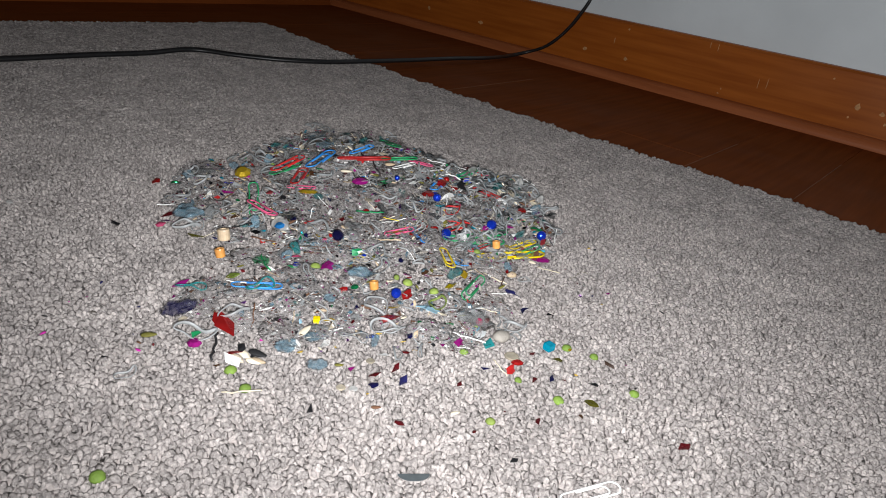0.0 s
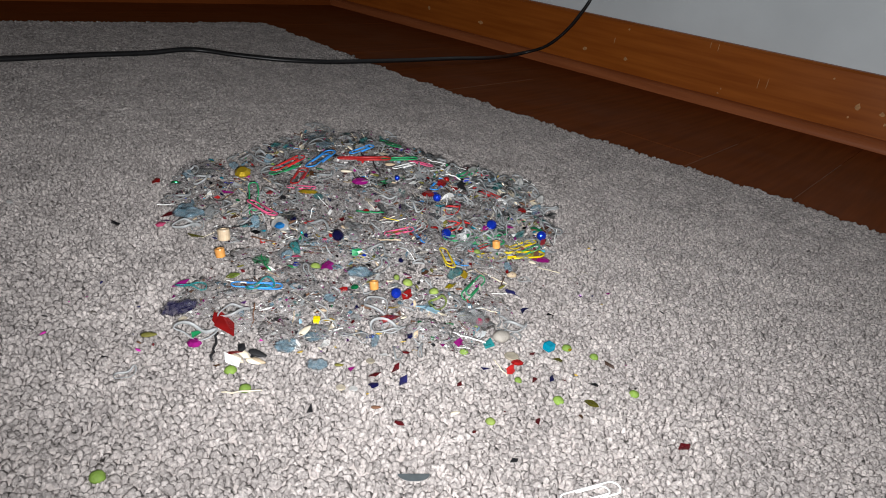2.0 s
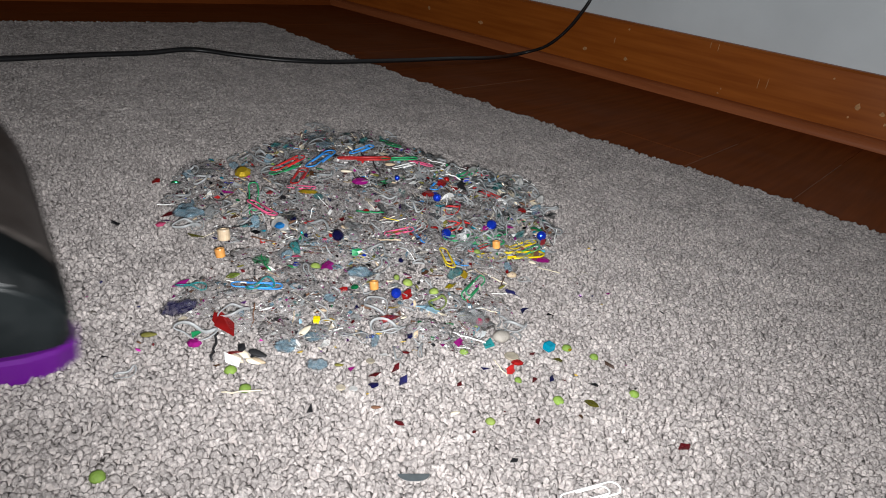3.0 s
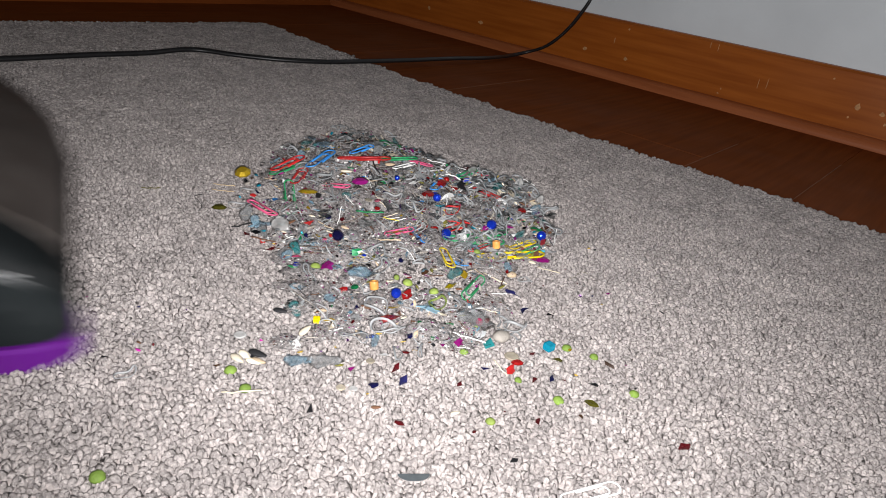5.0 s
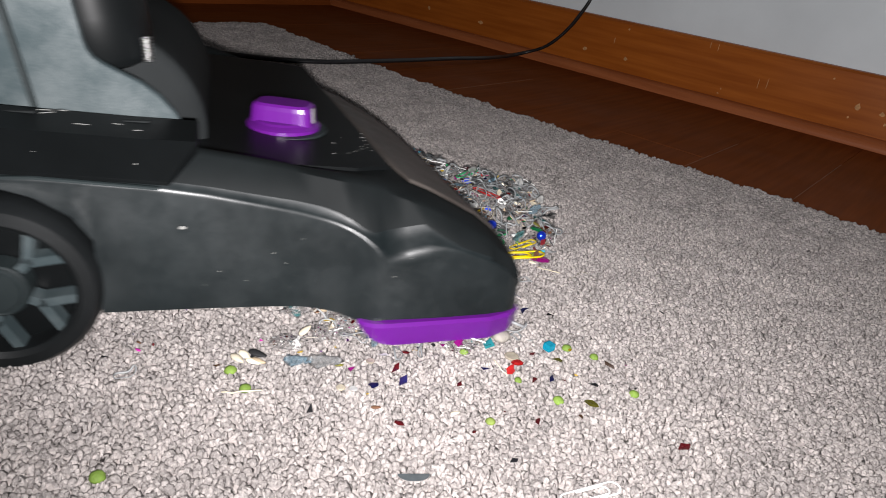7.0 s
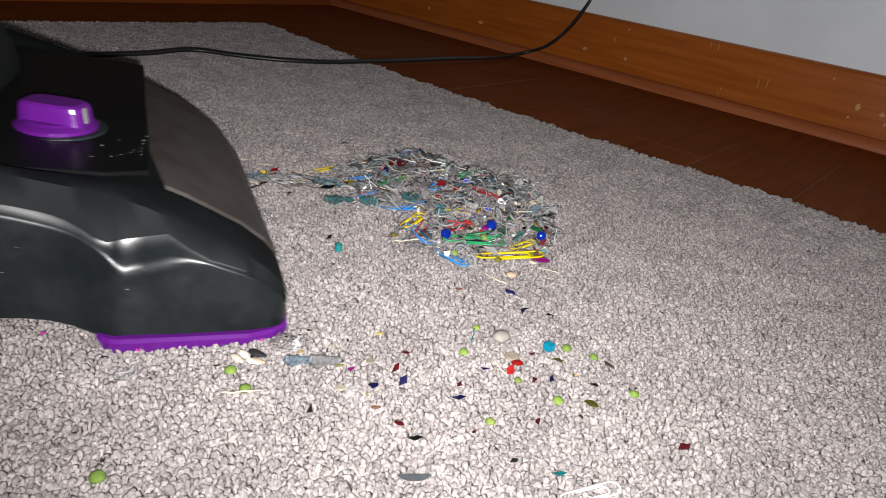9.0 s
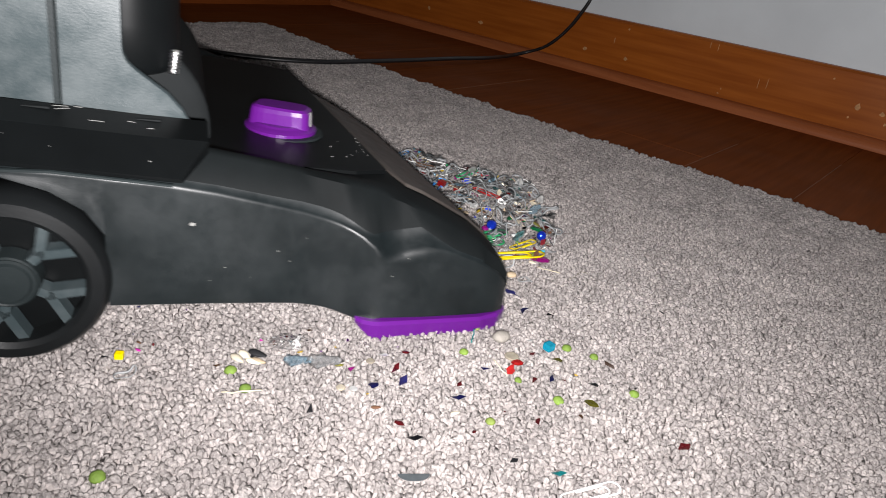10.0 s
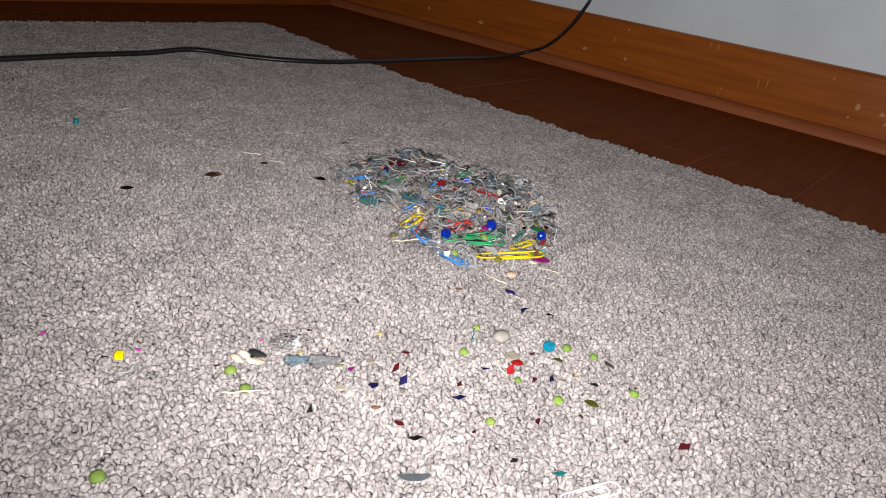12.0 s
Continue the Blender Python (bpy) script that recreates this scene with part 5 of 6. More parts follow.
put("rubber_band", "clear", -0.0340, 0.3452, 0.0055, -34, 1.50, 2, tip=7, lean=0)
put("rubber_band", "clear", -0.0258, 0.3249, 0.0040, -19, 1.50, 2, tip=0, lean=-5)
put("rubber_band", "clear", -0.0412, 0.3119, 0.0040, -2, 1.20, 2, tip=3, lean=6)
put("rubber_band", "clear", 0.0494, 0.3471, 0.0040, 6, 1.40, 2, tip=-2, lean=-8)
put("foil_shard", "red", -0.0242, 0.3363, 0.0048, 47, 1.60, 2, tip=7, lean=10)
put("foil_shard", "gold", -0.0266, 0.3484, 0.0057, 48, 1.00, 2, tip=-8, lean=9)
put("foil_shard", "gold", -0.0587, 0.3275, 0.0041, 16, 0.80, 2, tip=11, lean=-1)
put("foil_shard", "red", -0.0971, 0.4349, 0.0116, 70, 1.20, 2, tip=-1, lean=2, finish="plastic")
put("seed", "cream", -0.0867, 0.5186, 0.0236, 25, 1.00, 2, tip=-14, lean=4)
put("seed", "cream", -0.0681, 0.3131, 0.0040, 61, 0.90, 2, tip=4, lean=-13)
put("seed", "tan", -0.0548, 0.5449, 0.0262, 25, 0.90, 2, tip=14, lean=-1)
put("sequin", "cream", -0.0619, 0.4808, 0.0180, 23, 0.80, 2, tip=2, lean=4)
put("sequin", "pink", -0.0551, 0.4820, 0.0182, 22, 0.70, 2, tip=-9, lean=-11)
put("plastic_scrap", "clear", 0.0255, 0.3477, 0.0046, 16, 1.60, 2, tip=7, lean=11)
put("foil_shard", "magenta", 0.0170, 0.3237, 0.0040, 43, 1.00, 2, tip=1, lean=-3)
put("foil_shard", "green", -0.0061, 0.3385, 0.0047, 16, 0.80, 2, tip=-14, lean=2)
put("foil_shard", "teal", 0.0341, 0.3284, 0.0040, 82, 1.20, 2, tip=-11, lean=5, finish="plastic")
put("foil_shard", "magenta", -0.0712, 0.3825, 0.0087, 65, 1.10, 2, tip=-3, lean=-5)
put("plastic_scrap", "pale_blue", -0.0484, 0.3777, 0.0089, 17, 1.10, 2, tip=8, lean=-3)
put("twig", "white", 0.0226, 0.3305, 0.0040, -20, 1.20, 2, tip=2, lean=-3)
put("foil_shard", "navy", -0.0110, 0.3230, 0.0040, 79, 0.80, 2, tip=-11, lean=-5)
put("bead", "deep_blue", -0.0247, 0.3594, 0.0068, 17, 0.90, 2, tip=-8, lean=12)
put("twig", "black", -0.0652, 0.5337, 0.0258, -69, 1.50, 2, tip=-4, lean=3)
put("foil_shard", "white", -0.1817, 0.4709, 0.0062, 98, 1.30, 1, tip=-13, lean=-1, finish="plastic")
put("foil_shard", "magenta", -0.1719, 0.4775, 0.0076, 23, 1.00, 1, tip=6, lean=1)
put("rubber_band", "grey", -0.1741, 0.5361, 0.0128, 80, 1.30, 1, tip=0, lean=-8)
put("rubber_band", "grey", -0.1578, 0.5344, 0.0159, 26, 1.30, 1, tip=14, lean=4)
put("rubber_band", "grey", -0.1244, 0.5738, 0.0241, 27, 1.30, 1, tip=5, lean=-12)
put("rubber_band", "clear", -0.1951, 0.4945, 0.0066, 81, 1.40, 1, tip=-14, lean=-5)
put("rubber_band", "clear", -0.2104, 0.5098, 0.0060, 96, 1.30, 1, tip=-14, lean=-3)
put("rubber_band", "clear", -0.1618, 0.4516, 0.0065, 91, 1.40, 1, tip=-5, lean=9)
put("rubber_band", "grey", -0.1973, 0.4613, 0.0046, 48, 1.30, 1, tip=-12, lean=-7)
put("plastic_scrap", "pale_blue", -0.1822, 0.4346, 0.0044, 21, 1.30, 1, tip=10, lean=1)
put("plastic_scrap", "pale_blue", -0.1889, 0.4459, 0.0044, 88, 1.00, 1, tip=-8, lean=-11)
put("plastic_scrap", "grey", -0.2016, 0.5112, 0.0069, 24, 1.10, 1, tip=4, lean=-3)
put("rubber_band", "clear", -0.1760, 0.4146, 0.0040, 54, 1.50, 1, tip=-2, lean=8)
put("foil_shard", "dark_red", -0.1957, 0.4302, 0.0040, 46, 1.20, 1, tip=0, lean=-10)
put("foil_shard", "pink", -0.1943, 0.4135, 0.0040, 65, 1.10, 1, tip=10, lean=-3)
put("foil_shard", "dark_red", -0.1468, 0.4210, 0.0060, 62, 0.90, 1, tip=-2, lean=14)
put("tube_bead", "tan", -0.1458, 0.4040, 0.0053, 19, 1.30, 1, tip=-11, lean=-6)
put("tube_bead", "orange", -0.1399, 0.3813, 0.0046, 19, 1.00, 1, tip=-11, lean=-11)
put("foil_shard", "olive", -0.1678, 0.4041, 0.0041, 20, 1.20, 1, tip=-12, lean=5)
put("twig", "green", -0.1102, 0.3786, 0.0061, -58, 1.30, 1, tip=2, lean=-1)
put("plastic_scrap", "green", -0.1133, 0.3794, 0.0060, -51, 0.90, 1, tip=8, lean=-11)
put("rubber_band", "teal", -0.1414, 0.3368, 0.0040, 17, 1.30, 1, tip=-14, lean=5)
put("foil_shard", "magenta", -0.1501, 0.3431, 0.0040, 58, 1.10, 1, tip=7, lean=1)
put("plastic_scrap", "navy", -0.1388, 0.3149, 0.0040, 16, 1.20, 1, tip=10, lean=-13)
put("rubber_band", "clear", -0.1219, 0.2936, 0.0040, 15, 1.60, 1, tip=9, lean=8)
put("foil_shard", "green", -0.1215, 0.2943, 0.0040, 15, 1.00, 1, tip=1, lean=-5, finish="plastic")
put("rhinestone", "magenta", -0.1194, 0.2868, 0.0040, 14, 0.90, 1, tip=-3, lean=0)
put("foil_shard", "red", -0.1097, 0.3061, 0.0040, -47, 2.00, 1, tip=-10, lean=11)
put("foil_shard", "red", -0.1149, 0.3116, 0.0040, 104, 1.20, 1, tip=-3, lean=-6)
put("twig", "black", -0.1089, 0.2855, 0.0040, 104, 1.50, 1, tip=3, lean=2)
put("foil_shard", "white", -0.0983, 0.2781, 0.0040, -29, 1.30, 1, tip=1, lean=12, finish="matt")
put("foil_shard", "black", -0.0954, 0.2880, 0.0040, 90, 1.00, 1, tip=7, lean=-5, finish="plastic")
put("foil_shard", "red", -0.0973, 0.2834, 0.0040, 14, 0.80, 1, tip=-2, lean=-7)
put("rubber_band", "clear", -0.1093, 0.3180, 0.0040, 52, 1.40, 1, tip=-9, lean=1)
put("paper_clip", "blue", -0.1073, 0.3522, 0.0045, 17, 0.90, 1, tip=4, lean=2)
put("rubber_band", "teal", -0.1047, 0.3494, 0.0045, 53, 1.50, 1, tip=8, lean=7)
put("foil_shard", "lime", -0.1239, 0.3603, 0.0044, 17, 0.90, 1, tip=8, lean=-12)
put("plastic_scrap", "pale_blue", -0.0742, 0.2947, 0.0040, 87, 1.00, 1, tip=4, lean=9)
put("plastic_scrap", "pale_blue", -0.0550, 0.2838, 0.0040, 23, 0.70, 1, tip=12, lean=4)
put("foil_shard", "white", -0.1146, 0.4327, 0.0097, 20, 0.90, 1, tip=-11, lean=-12)
put("foil_shard", "white", 0.0207, 0.4820, 0.0154, 21, 0.70, 1, tip=-3, lean=-9)
put("rhinestone", "blue", -0.1158, 0.4300, 0.0093, 20, 0.90, 1, tip=3, lean=-10)
put("twig", "black", -0.1499, 0.4665, 0.0089, 95, 1.00, 1, tip=-3, lean=-3)
put("rubber_band", "grey", -0.1354, 0.4754, 0.0115, 22, 1.50, 1, tip=14, lean=7)
put("rubber_band", "grey", -0.0893, 0.4276, 0.0117, 77, 1.50, 1, tip=11, lean=6)
put("foil_shard", "red", -0.2297, 0.4876, 0.0040, 83, 0.90, 1, tip=-13, lean=-10)
put("sequin", "white", -0.2454, 0.4832, 0.0040, 24, 0.50, 1, tip=-5, lean=-2)
put("foil_shard", "black", -0.2223, 0.4068, 0.0040, -31, 0.90, 1, tip=-7, lean=8, finish="plastic")
put("sequin", "white", -0.2991, 0.4151, 0.0040, 21, 0.60, 1, tip=7, lean=14)
put("seed", "olive", -0.1434, 0.2877, 0.0040, 15, 0.80, 1, tip=7, lean=-4)
put("foil_shard", "dark_red", -0.0256, 0.2829, 0.0040, 43, 0.70, 1, tip=0, lean=-9)
# pieces that the cleaner drops on its way back
dropped("rubber_band", "clear", (-0.0716, 0.4200, 0.0024), (-0.1252, 0.5512), 75, 1.38, 2, 3)
dropped("rubber_band", "grey", (-0.0678, 0.4207, 0.0027), (-0.1415, 0.5295), 48, 1.25, 2, 3)
dropped("rubber_band", "clear", (-0.0626, 0.4140, 0.0024), (-0.1863, 0.5139), 49, 1.25, 2, 3)
dropped("twig", "cream", (-0.0732, 0.4276, 0.0030), (-0.1774, 0.5220), 49, 1.38, 2, 3)
dropped("twig", "tan", (-0.0649, 0.4061, 0.0015), (-0.1295, 0.5583), -3, 1.38, 2, 3)
dropped("plastic_scrap", "teal", (-0.0700, 0.4124, 0.0019), (-0.2223, 0.5158), 25, 1.12, 2, 3)
dropped("rubber_band", "grey", (-0.0488, 0.4249, 0.0039), (-0.0683, 0.5377), 77, 1.50, 2, 3)
dropped("rubber_band", "clear", (-0.0501, 0.4094, 0.0024), (-0.0841, 0.5310), -26, 1.38, 2, 3)
dropped("twig", "cream", (-0.0640, 0.4214, 0.0030), (-0.1019, 0.5709), 63, 1.50, 2, 3)
dropped("foil_shard", "white", (-0.0550, 0.4156, 0.0029), (-0.1668, 0.5412), 24, 0.88, 2, 3)
dropped("foil_shard", "blue", (-0.0885, 0.4251, 0.0016), (-0.2085, 0.5165), 51, 2.00, 2, 3)
dropped("plastic_scrap", "teal", (-0.0866, 0.4173, 0.0011), (-0.2076, 0.5085), 24, 1.50, 2, 3)
dropped("foil_shard", "white", (-0.0774, 0.4113, 0.0012), (-0.1825, 0.4969), 66, 1.12, 2, 3)
dropped("foil_shard", "red", (-0.0767, 0.4441, 0.0040), (-0.1563, 0.5505), 77, 2.00, 2, 3)
dropped("rubber_band", "clear", (-0.0655, 0.4291, 0.0036), (-0.1321, 0.5394), 23, 1.50, 2, 3)
dropped("rubber_band", "clear", (-0.0663, 0.4132, 0.0021), (-0.1105, 0.5519), 63, 1.25, 2, 3)
dropped("rubber_band", "clear", (-0.0568, 0.4484, 0.0054), (-0.1716, 0.5190), 24, 1.12, 2, 3)
dropped("paper_clip", "yellow", (-0.0550, 0.4156, 0.0029), (-0.1184, 0.5758), 48, 0.88, 2, 3)
dropped("foil_shard", "teal", (-0.0501, 0.4328, 0.0045), (-0.0980, 0.5444), 23, 1.00, 2, 3)
dropped("plastic_scrap", "teal", (-0.0400, 0.4196, 0.0035), (-0.0888, 0.5068), 22, 1.50, 2, 3)
dropped("rubber_band", "grey", (-0.0347, 0.4377, 0.0048), (-0.0623, 0.5528), 70, 1.62, 2, 3)
dropped("rubber_band", "clear", (-0.0363, 0.4207, 0.0036), (-0.0785, 0.5544), 88, 1.38, 2, 3)
dropped("foil_shard", "orange", (-0.0370, 0.4548, 0.0059), (-0.0867, 0.5717), 24, 1.25, 2, 3)
dropped("twig", "black", (-0.0525, 0.4016, 0.0015), (-0.1599, 0.5119), 65, 1.25, 2, 3)
dropped("twig", "olive", (-0.0598, 0.3999, 0.0011), (-0.1832, 0.5251), -24, 1.25, 2, 3)
dropped("foil_shard", "brown", (-0.0578, 0.4308, 0.0041), (-0.1316, 0.5108), 23, 0.88, 2, 3)
dropped("foil_shard", "black", (-0.0640, 0.4214, 0.0030), (-0.0825, 0.4400), 77, 0.88, 2, 3)
dropped("paper_clip", "blue", (-0.0564, 0.4230, 0.0035), (-0.0387, 0.5146), 22, 1.00, 2, 3)
dropped("foil_shard", "black", (-0.0671, 0.3985, 0.0006), (-0.1990, 0.5265), 69, 0.90, 2, 0)
dropped("foil_shard", "black", (-0.0685, 0.4053, 0.0013), (-0.2429, 0.4784), -22, 0.70, 2, 4)
dropped("twig", "cream", (-0.0611, 0.4068, 0.0018), (-0.1918, 0.5717), 10, 0.80, 2, 4)
dropped("twig", "cream", (-0.0538, 0.4085, 0.0022), (-0.1674, 0.5672), 9, 0.80, 2, 4)
dropped("cube_bead", "yellow", (-0.0657, 0.3302, 0.0000), (-0.1503, 0.2703), 12, 0.62, 2, 0, finish="plastic")
dropped("foil_shard", "white", (-0.0562, 0.3095, 0.0000), (-0.0720, 0.3041), 71, 1.30, 1, 0)
dropped("plastic_scrap", "pale_blue", (-0.0619, 0.3137, 0.0000), (-0.0653, 0.2879), 14, 0.90, 1, 0)
dropped("plastic_scrap", "clear", (-0.0601, 0.3200, 0.0000), (-0.0519, 0.2903), 14, 1.10, 1, 0)
dropped("tube_bead", "teal", (-0.0716, 0.4200, 0.0024), (-0.3563, 0.6000), 30, 0.80, 3, 0)
dropped("seed", "black", (-0.0829, 0.4181, 0.0014), (-0.0873, 0.3332), -2, 0.90, 1, 2)
dropped("sequin", "white", (-0.0832, 0.4028, 0.0000), (-0.1015, 0.3045), 14, 1.00, 1, 2)
dropped("twig", "olive", (-0.1003, 0.4404, 0.0017), (-0.2299, 0.4790), 23, 0.80, 1, 2)
dropped("hair_strand", "black", (-0.1128, 0.4564, 0.0019), (-0.1866, 0.4632), 99, 1.00, 1, 2)
dropped("rhinestone", "olive", (-0.1128, 0.4564, 0.0019), (-0.1709, 0.4627), 21, 0.90, 1, 2)
dropped("twig", "tan", (-0.1046, 0.4575, 0.0028), (-0.1826, 0.5060), 9, 1.00, 1, 2)
dropped("twig", "tan", (-0.1024, 0.4489, 0.0022), (-0.1793, 0.4944), 9, 1.00, 1, 2)
dropped("foil_shard", "dark_red", (-0.1003, 0.4404, 0.0017), (-0.1377, 0.4258), -44, 1.00, 1, 2)
dropped("foil_shard", "dark_red", (-0.1003, 0.4404, 0.0017), (-0.1160, 0.4083), 40, 0.90, 1, 2)
dropped("plastic_scrap", "pale_blue", (-0.0962, 0.4241, 0.0008), (-0.1317, 0.4431), 20, 0.80, 1, 2)
dropped("rubber_band", "clear", (-0.0962, 0.4241, 0.0008), (-0.1591, 0.4686), 21, 1.10, 1, 2)
dropped("rubber_band", "clear", (-0.0962, 0.4241, 0.0008), (-0.1602, 0.4986), 23, 1.10, 1, 2)
dropped("foil_shard", "blue", (-0.0962, 0.4241, 0.0008), (-0.1397, 0.4909), 22, 1.30, 1, 2)
dropped("foil_shard", "brown", (-0.0962, 0.4241, 0.0008), (-0.2927, 0.4095), 21, 0.80, 1, 2)
dropped("foil_shard", "navy", (-0.0252, 0.3698, 0.0000), (0.0188, 0.2789), 13, 0.90, 2, 0)
dropped("foil_shard", "black", (-0.0252, 0.3698, 0.0000), (0.0001, 0.2444), 12, 0.90, 2, 0)
dropped("foil_shard", "teal", (-0.0252, 0.3698, 0.0000), (0.0665, 0.2355), 10, 0.80, 2, 0)


def fill():
    """The mass of small scraps and lint in the heap."""
    rnd = random.Random(11)
    kinds = (["rubber_band"] * 17 + ["foil_shard"] * 7 + ["glass_chip"] * 8 + ["plastic_chip"] * 8 + ["seed"] * 9 + ["twig"] * 16 + ["sequin"] * 7 + ["rhinestone"] * 5 + ["hair_strand"] * 8 + ["plastic_scrap"] * 5
             + ["paper_clip"] * 2 + ["split_pea"] * 1 + ["bead"] * 1)
    tints = {"rubber_band": ["clear", "grey", "grey", "clear", "grey"], "seed": ["cream", "tan", "brown", "olive", "stone"], "twig": ["cream", "tan", "brown", "stone", "black", "white"],
             "hair_strand": ["black", "brown", "stone"], "plastic_scrap": ["grey", "clear", "pale_blue", "teal", "clear", "clear"], "split_pea": ["pea_green", "lime"], "paper_clip": ["blue", "green", "red", "pink", "white"]}
    other = ["dark_red", "red", "magenta", "navy", "deep_blue", "pale_blue", "white", "white", "gold", "green", "pink", "black", "black", "brown", "brown", "stone", "cream", "white", "navy", "red", "cyan", "pale_blue", "purple"]

    steep = 18

    def scatter(n, poly, height, fate_of, low, high, small=1.0):
        xs, ys = [p[0] for p in poly], [p[1] for p in poly]
        done = 0
        while done < n:
            x, y = rnd.uniform(min(xs), max(xs)), rnd.uniform(min(ys), max(ys))
            if not inside(poly, x, y):
                continue
            done += 1
            kind = rnd.choice(kinds)
            size = small * {"rhinestone": rnd.uniform(0.35, 0.65), "rubber_band": rnd.uniform(0.8, 1.35), "foil_shard": rnd.uniform(0.3, 1.0), "glass_chip": rnd.uniform(0.3, 0.8), "plastic_chip": rnd.uniform(0.3, 0.9), "seed": rnd.uniform(0.4, 0.9), "twig": rnd.uniform(0.5, 1.2), "sequin": rnd.uniform(0.4, 0.9),
                            "plastic_scrap": rnd.uniform(0.5, 1.0)}.get(kind, rnd.uniform(0.6, 1.0))
            fate = fate_of(x, y)
            start = None
            if fate == 2 and x < -0.04 and y > 0.44 and height is mound:
                start = (x - 0.026 * min(1.0, (-0.04 - x) / 0.05), y - 0.006)
            put(kind, rnd.choice(tints.get(kind, other)), x, y, max(0.0005, height(x, y) + rnd.uniform(low, high) - 0.0018 * min(1.0, height(x, y) / 0.012)), rnd.uniform(-180, 180), size, fate,
                rnd.gauss(0, steep), rnd.gauss(0, steep), start=start)

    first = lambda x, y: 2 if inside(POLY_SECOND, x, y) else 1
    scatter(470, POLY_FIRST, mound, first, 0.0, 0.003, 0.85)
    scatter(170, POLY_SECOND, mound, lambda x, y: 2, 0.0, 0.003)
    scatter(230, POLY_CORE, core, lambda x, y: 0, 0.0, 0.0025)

    kinds = ["rubber_band"] * 3 + ["plastic_scrap"] * 2 + ["twig", "plastic_chip"]
    steep = 34
    tints["plastic_scrap"] = ["grey", "clear", "slate", "teal", "slate", "pale_blue"]
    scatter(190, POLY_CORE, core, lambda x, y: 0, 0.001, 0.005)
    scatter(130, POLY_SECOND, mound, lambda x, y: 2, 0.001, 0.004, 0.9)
    # fine flakes caught between the larger pieces
    kinds = ["foil_shard"] * 2 + ["glass_chip"] * 3 + ["plastic_chip"] * 2 + ["seed", "seed", "twig", "twig", "hair_strand"]
    steep = 26
    other = other + ["white", "white", "clear", "black", "black", "slate", "pale_blue"]
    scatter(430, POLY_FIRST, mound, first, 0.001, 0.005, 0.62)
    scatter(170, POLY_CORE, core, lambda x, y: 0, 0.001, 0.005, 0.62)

    # larger pale flakes and film that catch the light on top
    kinds, steep, other = ["plastic_scrap", "glass_chip", "plastic_chip", "foil_shard"], 30, ["white", "pale_blue", "clear", "white", "pale_blue", "cream", "clear"]
    tints["plastic_scrap"] = ["clear", "pale_blue", "white", "clear"]
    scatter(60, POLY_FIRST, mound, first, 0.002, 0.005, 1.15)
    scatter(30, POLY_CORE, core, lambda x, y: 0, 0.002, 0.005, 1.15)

    def lint(n, poly, height, fate_of, deep, lo, hi):
        xs, ys = [p[0] for p in poly], [p[1] for p in poly]
        done = 0
        while done < n:
            x, y = rnd.uniform(min(xs), max(xs)), rnd.uniform(min(ys), max(ys))
            if not inside(poly, x, y):
                continue
            done += 1
            put("dust_clump", "grey", x, y, max(-0.0005, height(x, y) - deep), rnd.uniform(-180, 180), rnd.uniform(lo, hi), fate_of(x, y), rnd.gauss(0, 8), rnd.gauss(0, 8))

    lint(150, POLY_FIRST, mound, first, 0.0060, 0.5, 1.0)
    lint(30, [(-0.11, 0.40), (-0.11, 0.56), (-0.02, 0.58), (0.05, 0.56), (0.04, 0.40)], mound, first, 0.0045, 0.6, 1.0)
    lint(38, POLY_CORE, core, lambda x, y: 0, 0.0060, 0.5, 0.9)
    lint(24, [(-0.135, 0.31), (-0.13, 0.40), (-0.03, 0.42), (0.03, 0.33), (-0.06, 0.305)], mound, first, 0.0065, 0.5, 0.9)
    # bodies of lint that carry the middle of the heap
    lint(26, [(-0.15, 0.50), (-0.15, 0.60), (-0.03, 0.63), (-0.02, 0.50)], mound, lambda x, y: 2, 0.014, 1.2, 1.7)
    other = ["dark_red", "magenta", "navy", "white", "black", "brown", "stone", "purple", "gold"]
    # grains strewn round the heap
    for k in range(110):
        x, y = rnd.uniform(-0.22, 0.12), rnd.uniform(0.27, 0.52)
        put(rnd.choice(["foil_shard", "seed", "plastic_chip", "glass_chip"]), rnd.choice(other), x, y, 0.001, rnd.uniform(-180, 180), rnd.uniform(0.12, 0.4), 1 if x < -0.08 and y > 0.33 else 0 if y < 0.33 else 2)

    # a white chip on a scrap of lint, and a few husks
    put("dust_clump", "grey", -0.0768, 0.3047, 0.0, 20, 0.55, 0)
    put("cube_bead", "white", -0.0713, 0.3039, -0.001, 40, 0.75, 0, 14, -10, finish="plastic")
    put("seed", "cream", -0.0930, 0.2868, 0.001, -40, 0.95, 0)
    put("seed", "black", -0.0868, 0.2885, 0.0015, -18, 1.05, 0)
    put("seed", "tan", -0.0850, 0.2835, 0.001, -12, 0.85, 0)
    # the trail that the second sweep leaves behind it, and what the third leaves of that
    along = lambda s: (-0.215 + 0.140 * s, 0.513 + 0.042 * s)
    for k in range(75):
        x, y = along(rnd.random() ** 0.8)
        x, y = x + rnd.gauss(0, 0.004), y + rnd.gauss(0, 0.006)
        kind = rnd.choice(["rubber_band", "rubber_band", "twig", "twig", "seed", "foil_shard", "glass_chip", "plastic_scrap", "plastic_chip", "hair_strand"])
        dropped(kind, rnd.choice(tints.get(kind, other)), (rnd.uniform(-0.10, -0.05), rnd.uniform(0.41, 0.45), 0.003), (x, y), rnd.uniform(-60, 60), rnd.uniform(0.7, 1.5), 2, 3)
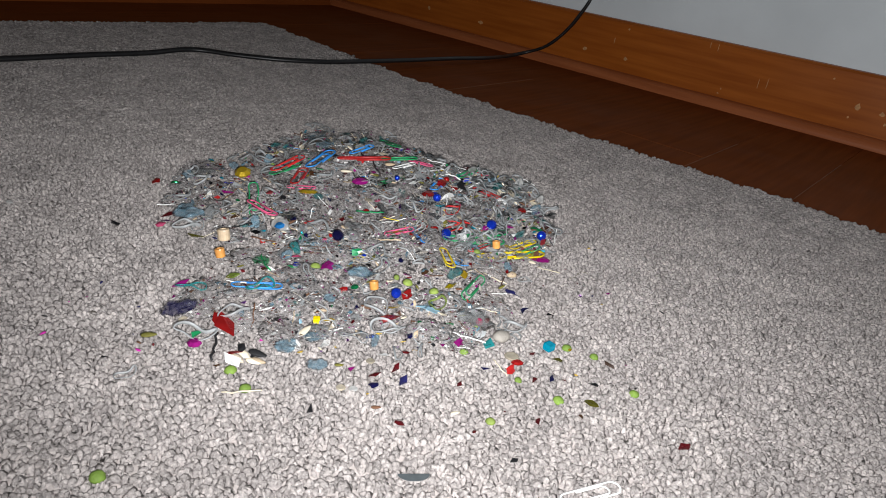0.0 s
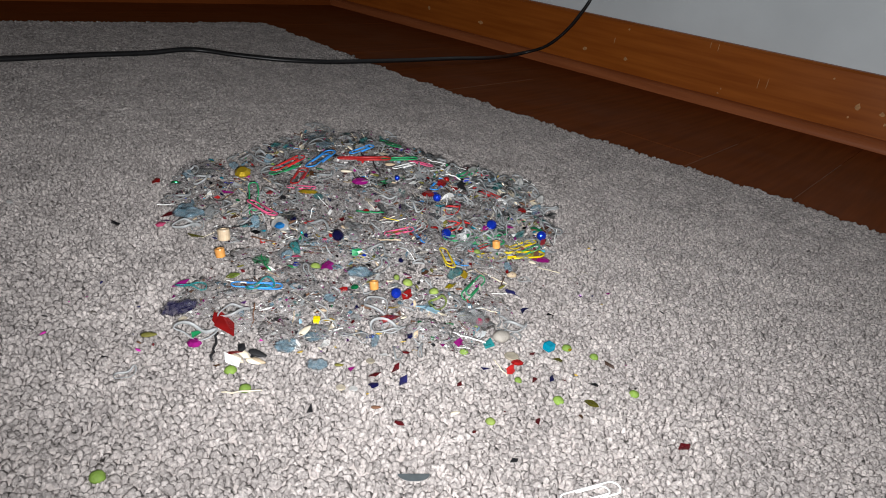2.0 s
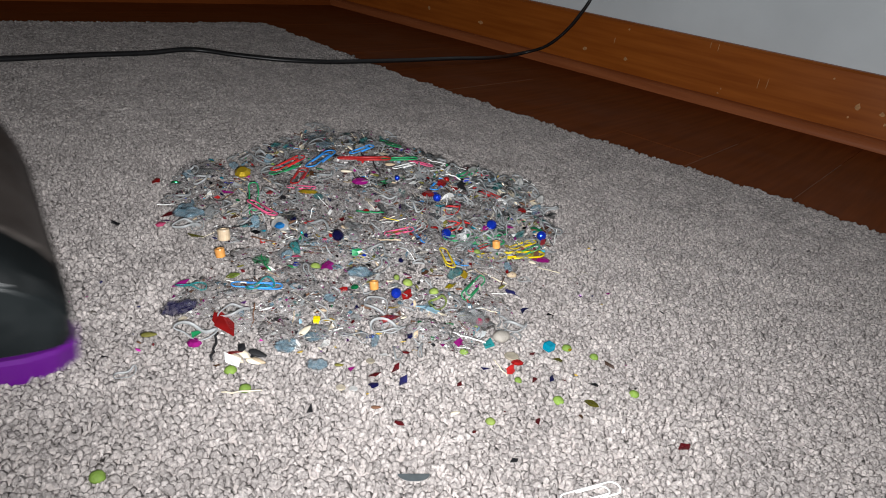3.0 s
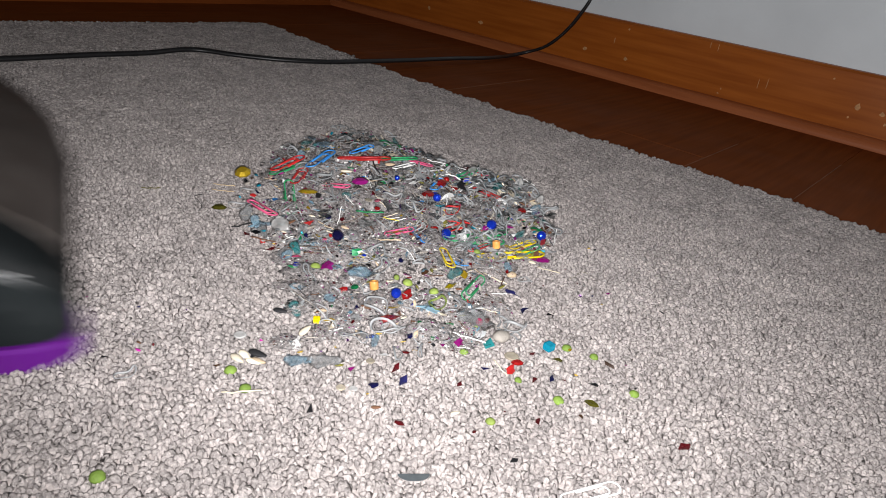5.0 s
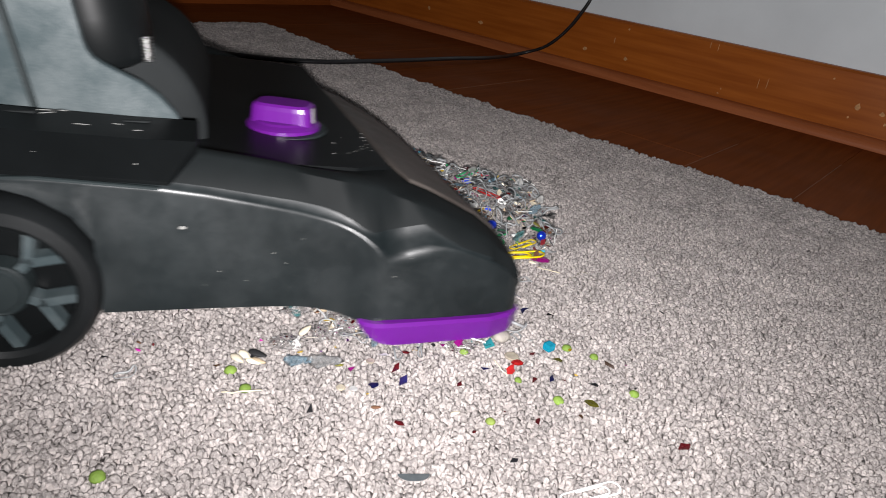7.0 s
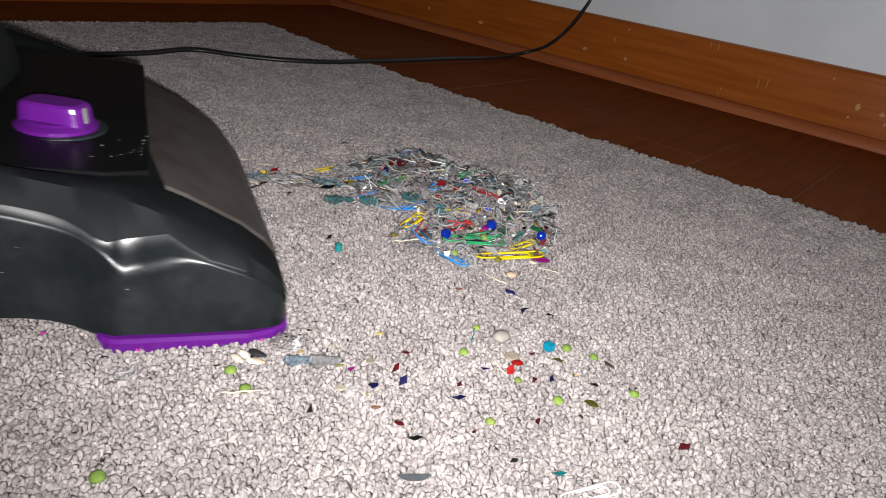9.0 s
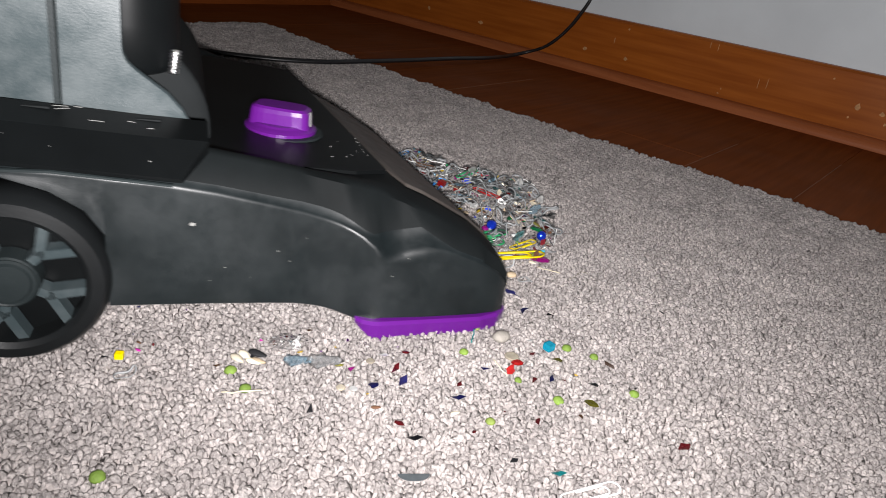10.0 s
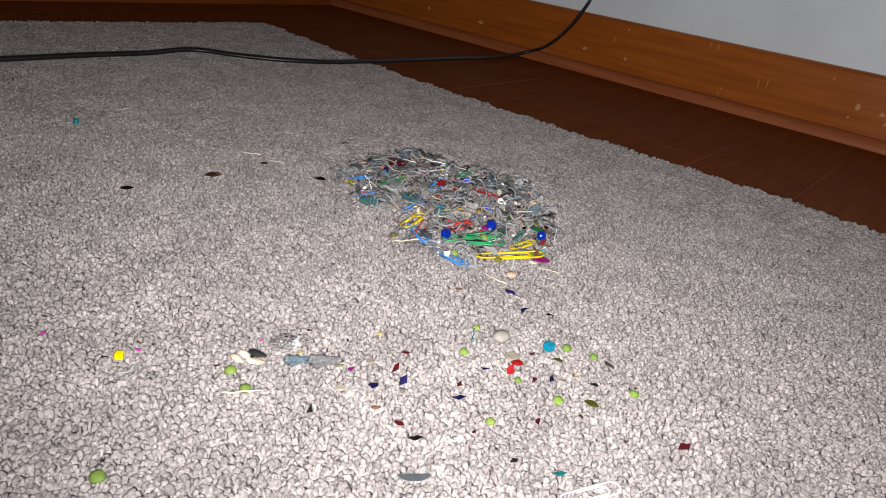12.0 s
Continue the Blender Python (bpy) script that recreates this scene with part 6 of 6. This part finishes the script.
    for kind, tint, x, y, turn, size in (("foil_shard", "brown", -0.1975, 0.5240, 20, 1.5), ("foil_shard", "black", -0.2450, 0.4720, 10, 1.1), ("twig", "cream", -0.1880, 0.5900, 5, 1.1),
                                         ("foil_shard", "black", -0.1140, 0.5520, -20, 1.2), ("twig", "cream", -0.1620, 0.5790, 0, 0.9), ("foil_shard", "brown", -0.1690, 0.5700, 0, 0.8), ("hair_strand", "stone", -0.1880, 0.5250, 5, 0.8)):
        dropped(kind, tint, (-0.06 + 0.004 * size, 0.545, 0.004), (x, y), turn, size, 3, 0)


fill()


# ---- motion ----
TURN_R = 0.043


def drive():
    walk(vac, [(r[0], head_pose(r)) for r in HEAD])
    # wheels roll with the way travelled
    rolled = []
    total, step = 0.0, 0.05
    n = round(12.0 / step)
    times = [r[0] for r in HEAD]
    prev = None
    for i in range(n + 1):
        t = i * step
        x, y = np.interp(t, times, [r[1] for r in HEAD]), np.interp(t, times, [r[2] for r in HEAD])
        a = radians(np.interp(t, times, [r[3] for r in HEAD]))
        if prev:
            total += (x - prev[0]) * math.cos(a) + (y - prev[1]) * math.sin(a)
        prev = (x, y)
        rolled.append((t, total / TURN_R))
    keep = [rolled[0]]
    for a, b, c in zip(rolled, rolled[1:], rolled[2:]):
        if abs(b[1] - keep[-1][1]) > 0.25 or abs(c[1] - b[1]) > 0.25:
            keep.append(b)
    keep.append(rolled[-1])
    for wheel, side, y in wheels:
        base = pose(-0.2605, y - 0.0015 if side > 0 else y + 0.0015, 0.0415) @ pose(0, 0, 0, 0, 0, 0 if side > 0 else 180)
        rows = []
        for t, a in keep:
            rows.append((t, base @ Matrix.Rotation(a * side, 4, "Y")))
        walk(wheel, rows)
    # seconds, degrees that the column tips back
    lean = [(0.0, 14), (2.8, 14), (5.9, 14), (6.2, 28), (6.5, 30), (6.7, 23), (6.8, 14), (7.0, 9.5), (7.2, 5), (8.8, 5), (9.7, 5), (9.9, 1), (10.0, 0), (10.2, 3), (10.6, 5), (11.4, 3), (12.0, 5)]
    walk(column, [(t, pose(PIVOT.x, 0, PIVOT.z, 0, -a, 0)) for t, a in lean])


SWEEPS = {1: (2.9, 4.8), 2: (5.9, 7.2), 3: (9.4, 10.0), 4: (11.0, 11.5), 5: (7.6, 8.8)}
BACKS = {1: (4.6, 5.3), 2: (7.2, 9.4), 3: (10.0, 10.65), 4: (11.5, 12.0)}


def taken_at(place, sweep):
    """Index of the row at which the cleaner's mouth is over a place in one of its sweeps."""
    lo, hi = SWEEPS[sweep]
    best, least = None, 9.0
    for i, r in enumerate(HEAD):
        if lo <= r[0] <= hi:
            q = head_pose(r).inverted() @ place
            if q.x < -0.018:
                return i
            if q.x < least:
                best, least = i, q.x
    return best


def in_mouth(i, place, r_):
    """A pose inside the cleaner's head at row i."""
    q = head_pose(HEAD[i]).inverted() @ place
    y = min(max(q.y, 0.035), WIDE - 0.045)
    return pose(-0.052 - 0.11 * y + 0.010 * r_, y, 0.034 + 0.006 * r_, 0, 0, 90)


def carried(rows, i, hold, last):
    for j in range(i, last + 1):
        rows.append((HEAD[j][0], head_pose(HEAD[j]) @ hold))


def litter_moves():
    rnd = random.Random(21)
    end = len(HEAD) - 1
    for ob, home, fate, start in LITTER:
        if not fate:
            continue
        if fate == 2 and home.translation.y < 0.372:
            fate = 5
        rows = []
        if start:
            before = home.copy()
            before.translation = Vector((start[0], start[1], max(0.0, mound(*start)) + home.translation.z - mound(home.translation.x, home.translation.y)))
            rows += [(0.0, before), (3.2, before), (3.6, home)]
        else:
            rows += [(0.0, home)]
        i = taken_at(home.translation, fate)
        rows.append((HEAD[i - 1][0], home))
        carried(rows, i, in_mouth(i, home.translation, rnd.uniform(-1, 1)), end)
        walk(ob, rows)
    for ob, home, rest, taken, retaken in DROPS:
        i = taken_at(home.translation, taken)
        rows = [(0.0, home), (HEAD[i - 1][0], home)]
        lo, hi = BACKS[taken]
        back = next((j for j, r in enumerate(HEAD) if lo < r[0] <= hi and (head_pose(r).inverted() @ rest.translation).x > -0.02), None)
        back = back or max(j for j, r in enumerate(HEAD) if r[0] <= hi)
        carried(rows, i, in_mouth(i, home.translation, rnd.uniform(-1, 1)), max(i, back - 1))
        rows.append((HEAD[max(i + 1, back)][0], rest))
        if retaken:
            i = taken_at(rest.translation, retaken)
            rows.append((HEAD[i - 1][0], rest))
            carried(rows, i, in_mouth(i, rest.translation, rnd.uniform(-1, 1)), end)
        else:
            rows.append((12.0, rest))
        tidy = [rows[0]]
        for r in rows[1:]:
            if r[0] > tidy[-1][0]:
                tidy.append(r)
        walk(ob, tidy)


def motions():
    drive()
    litter_moves()


planks(sub)
motions()
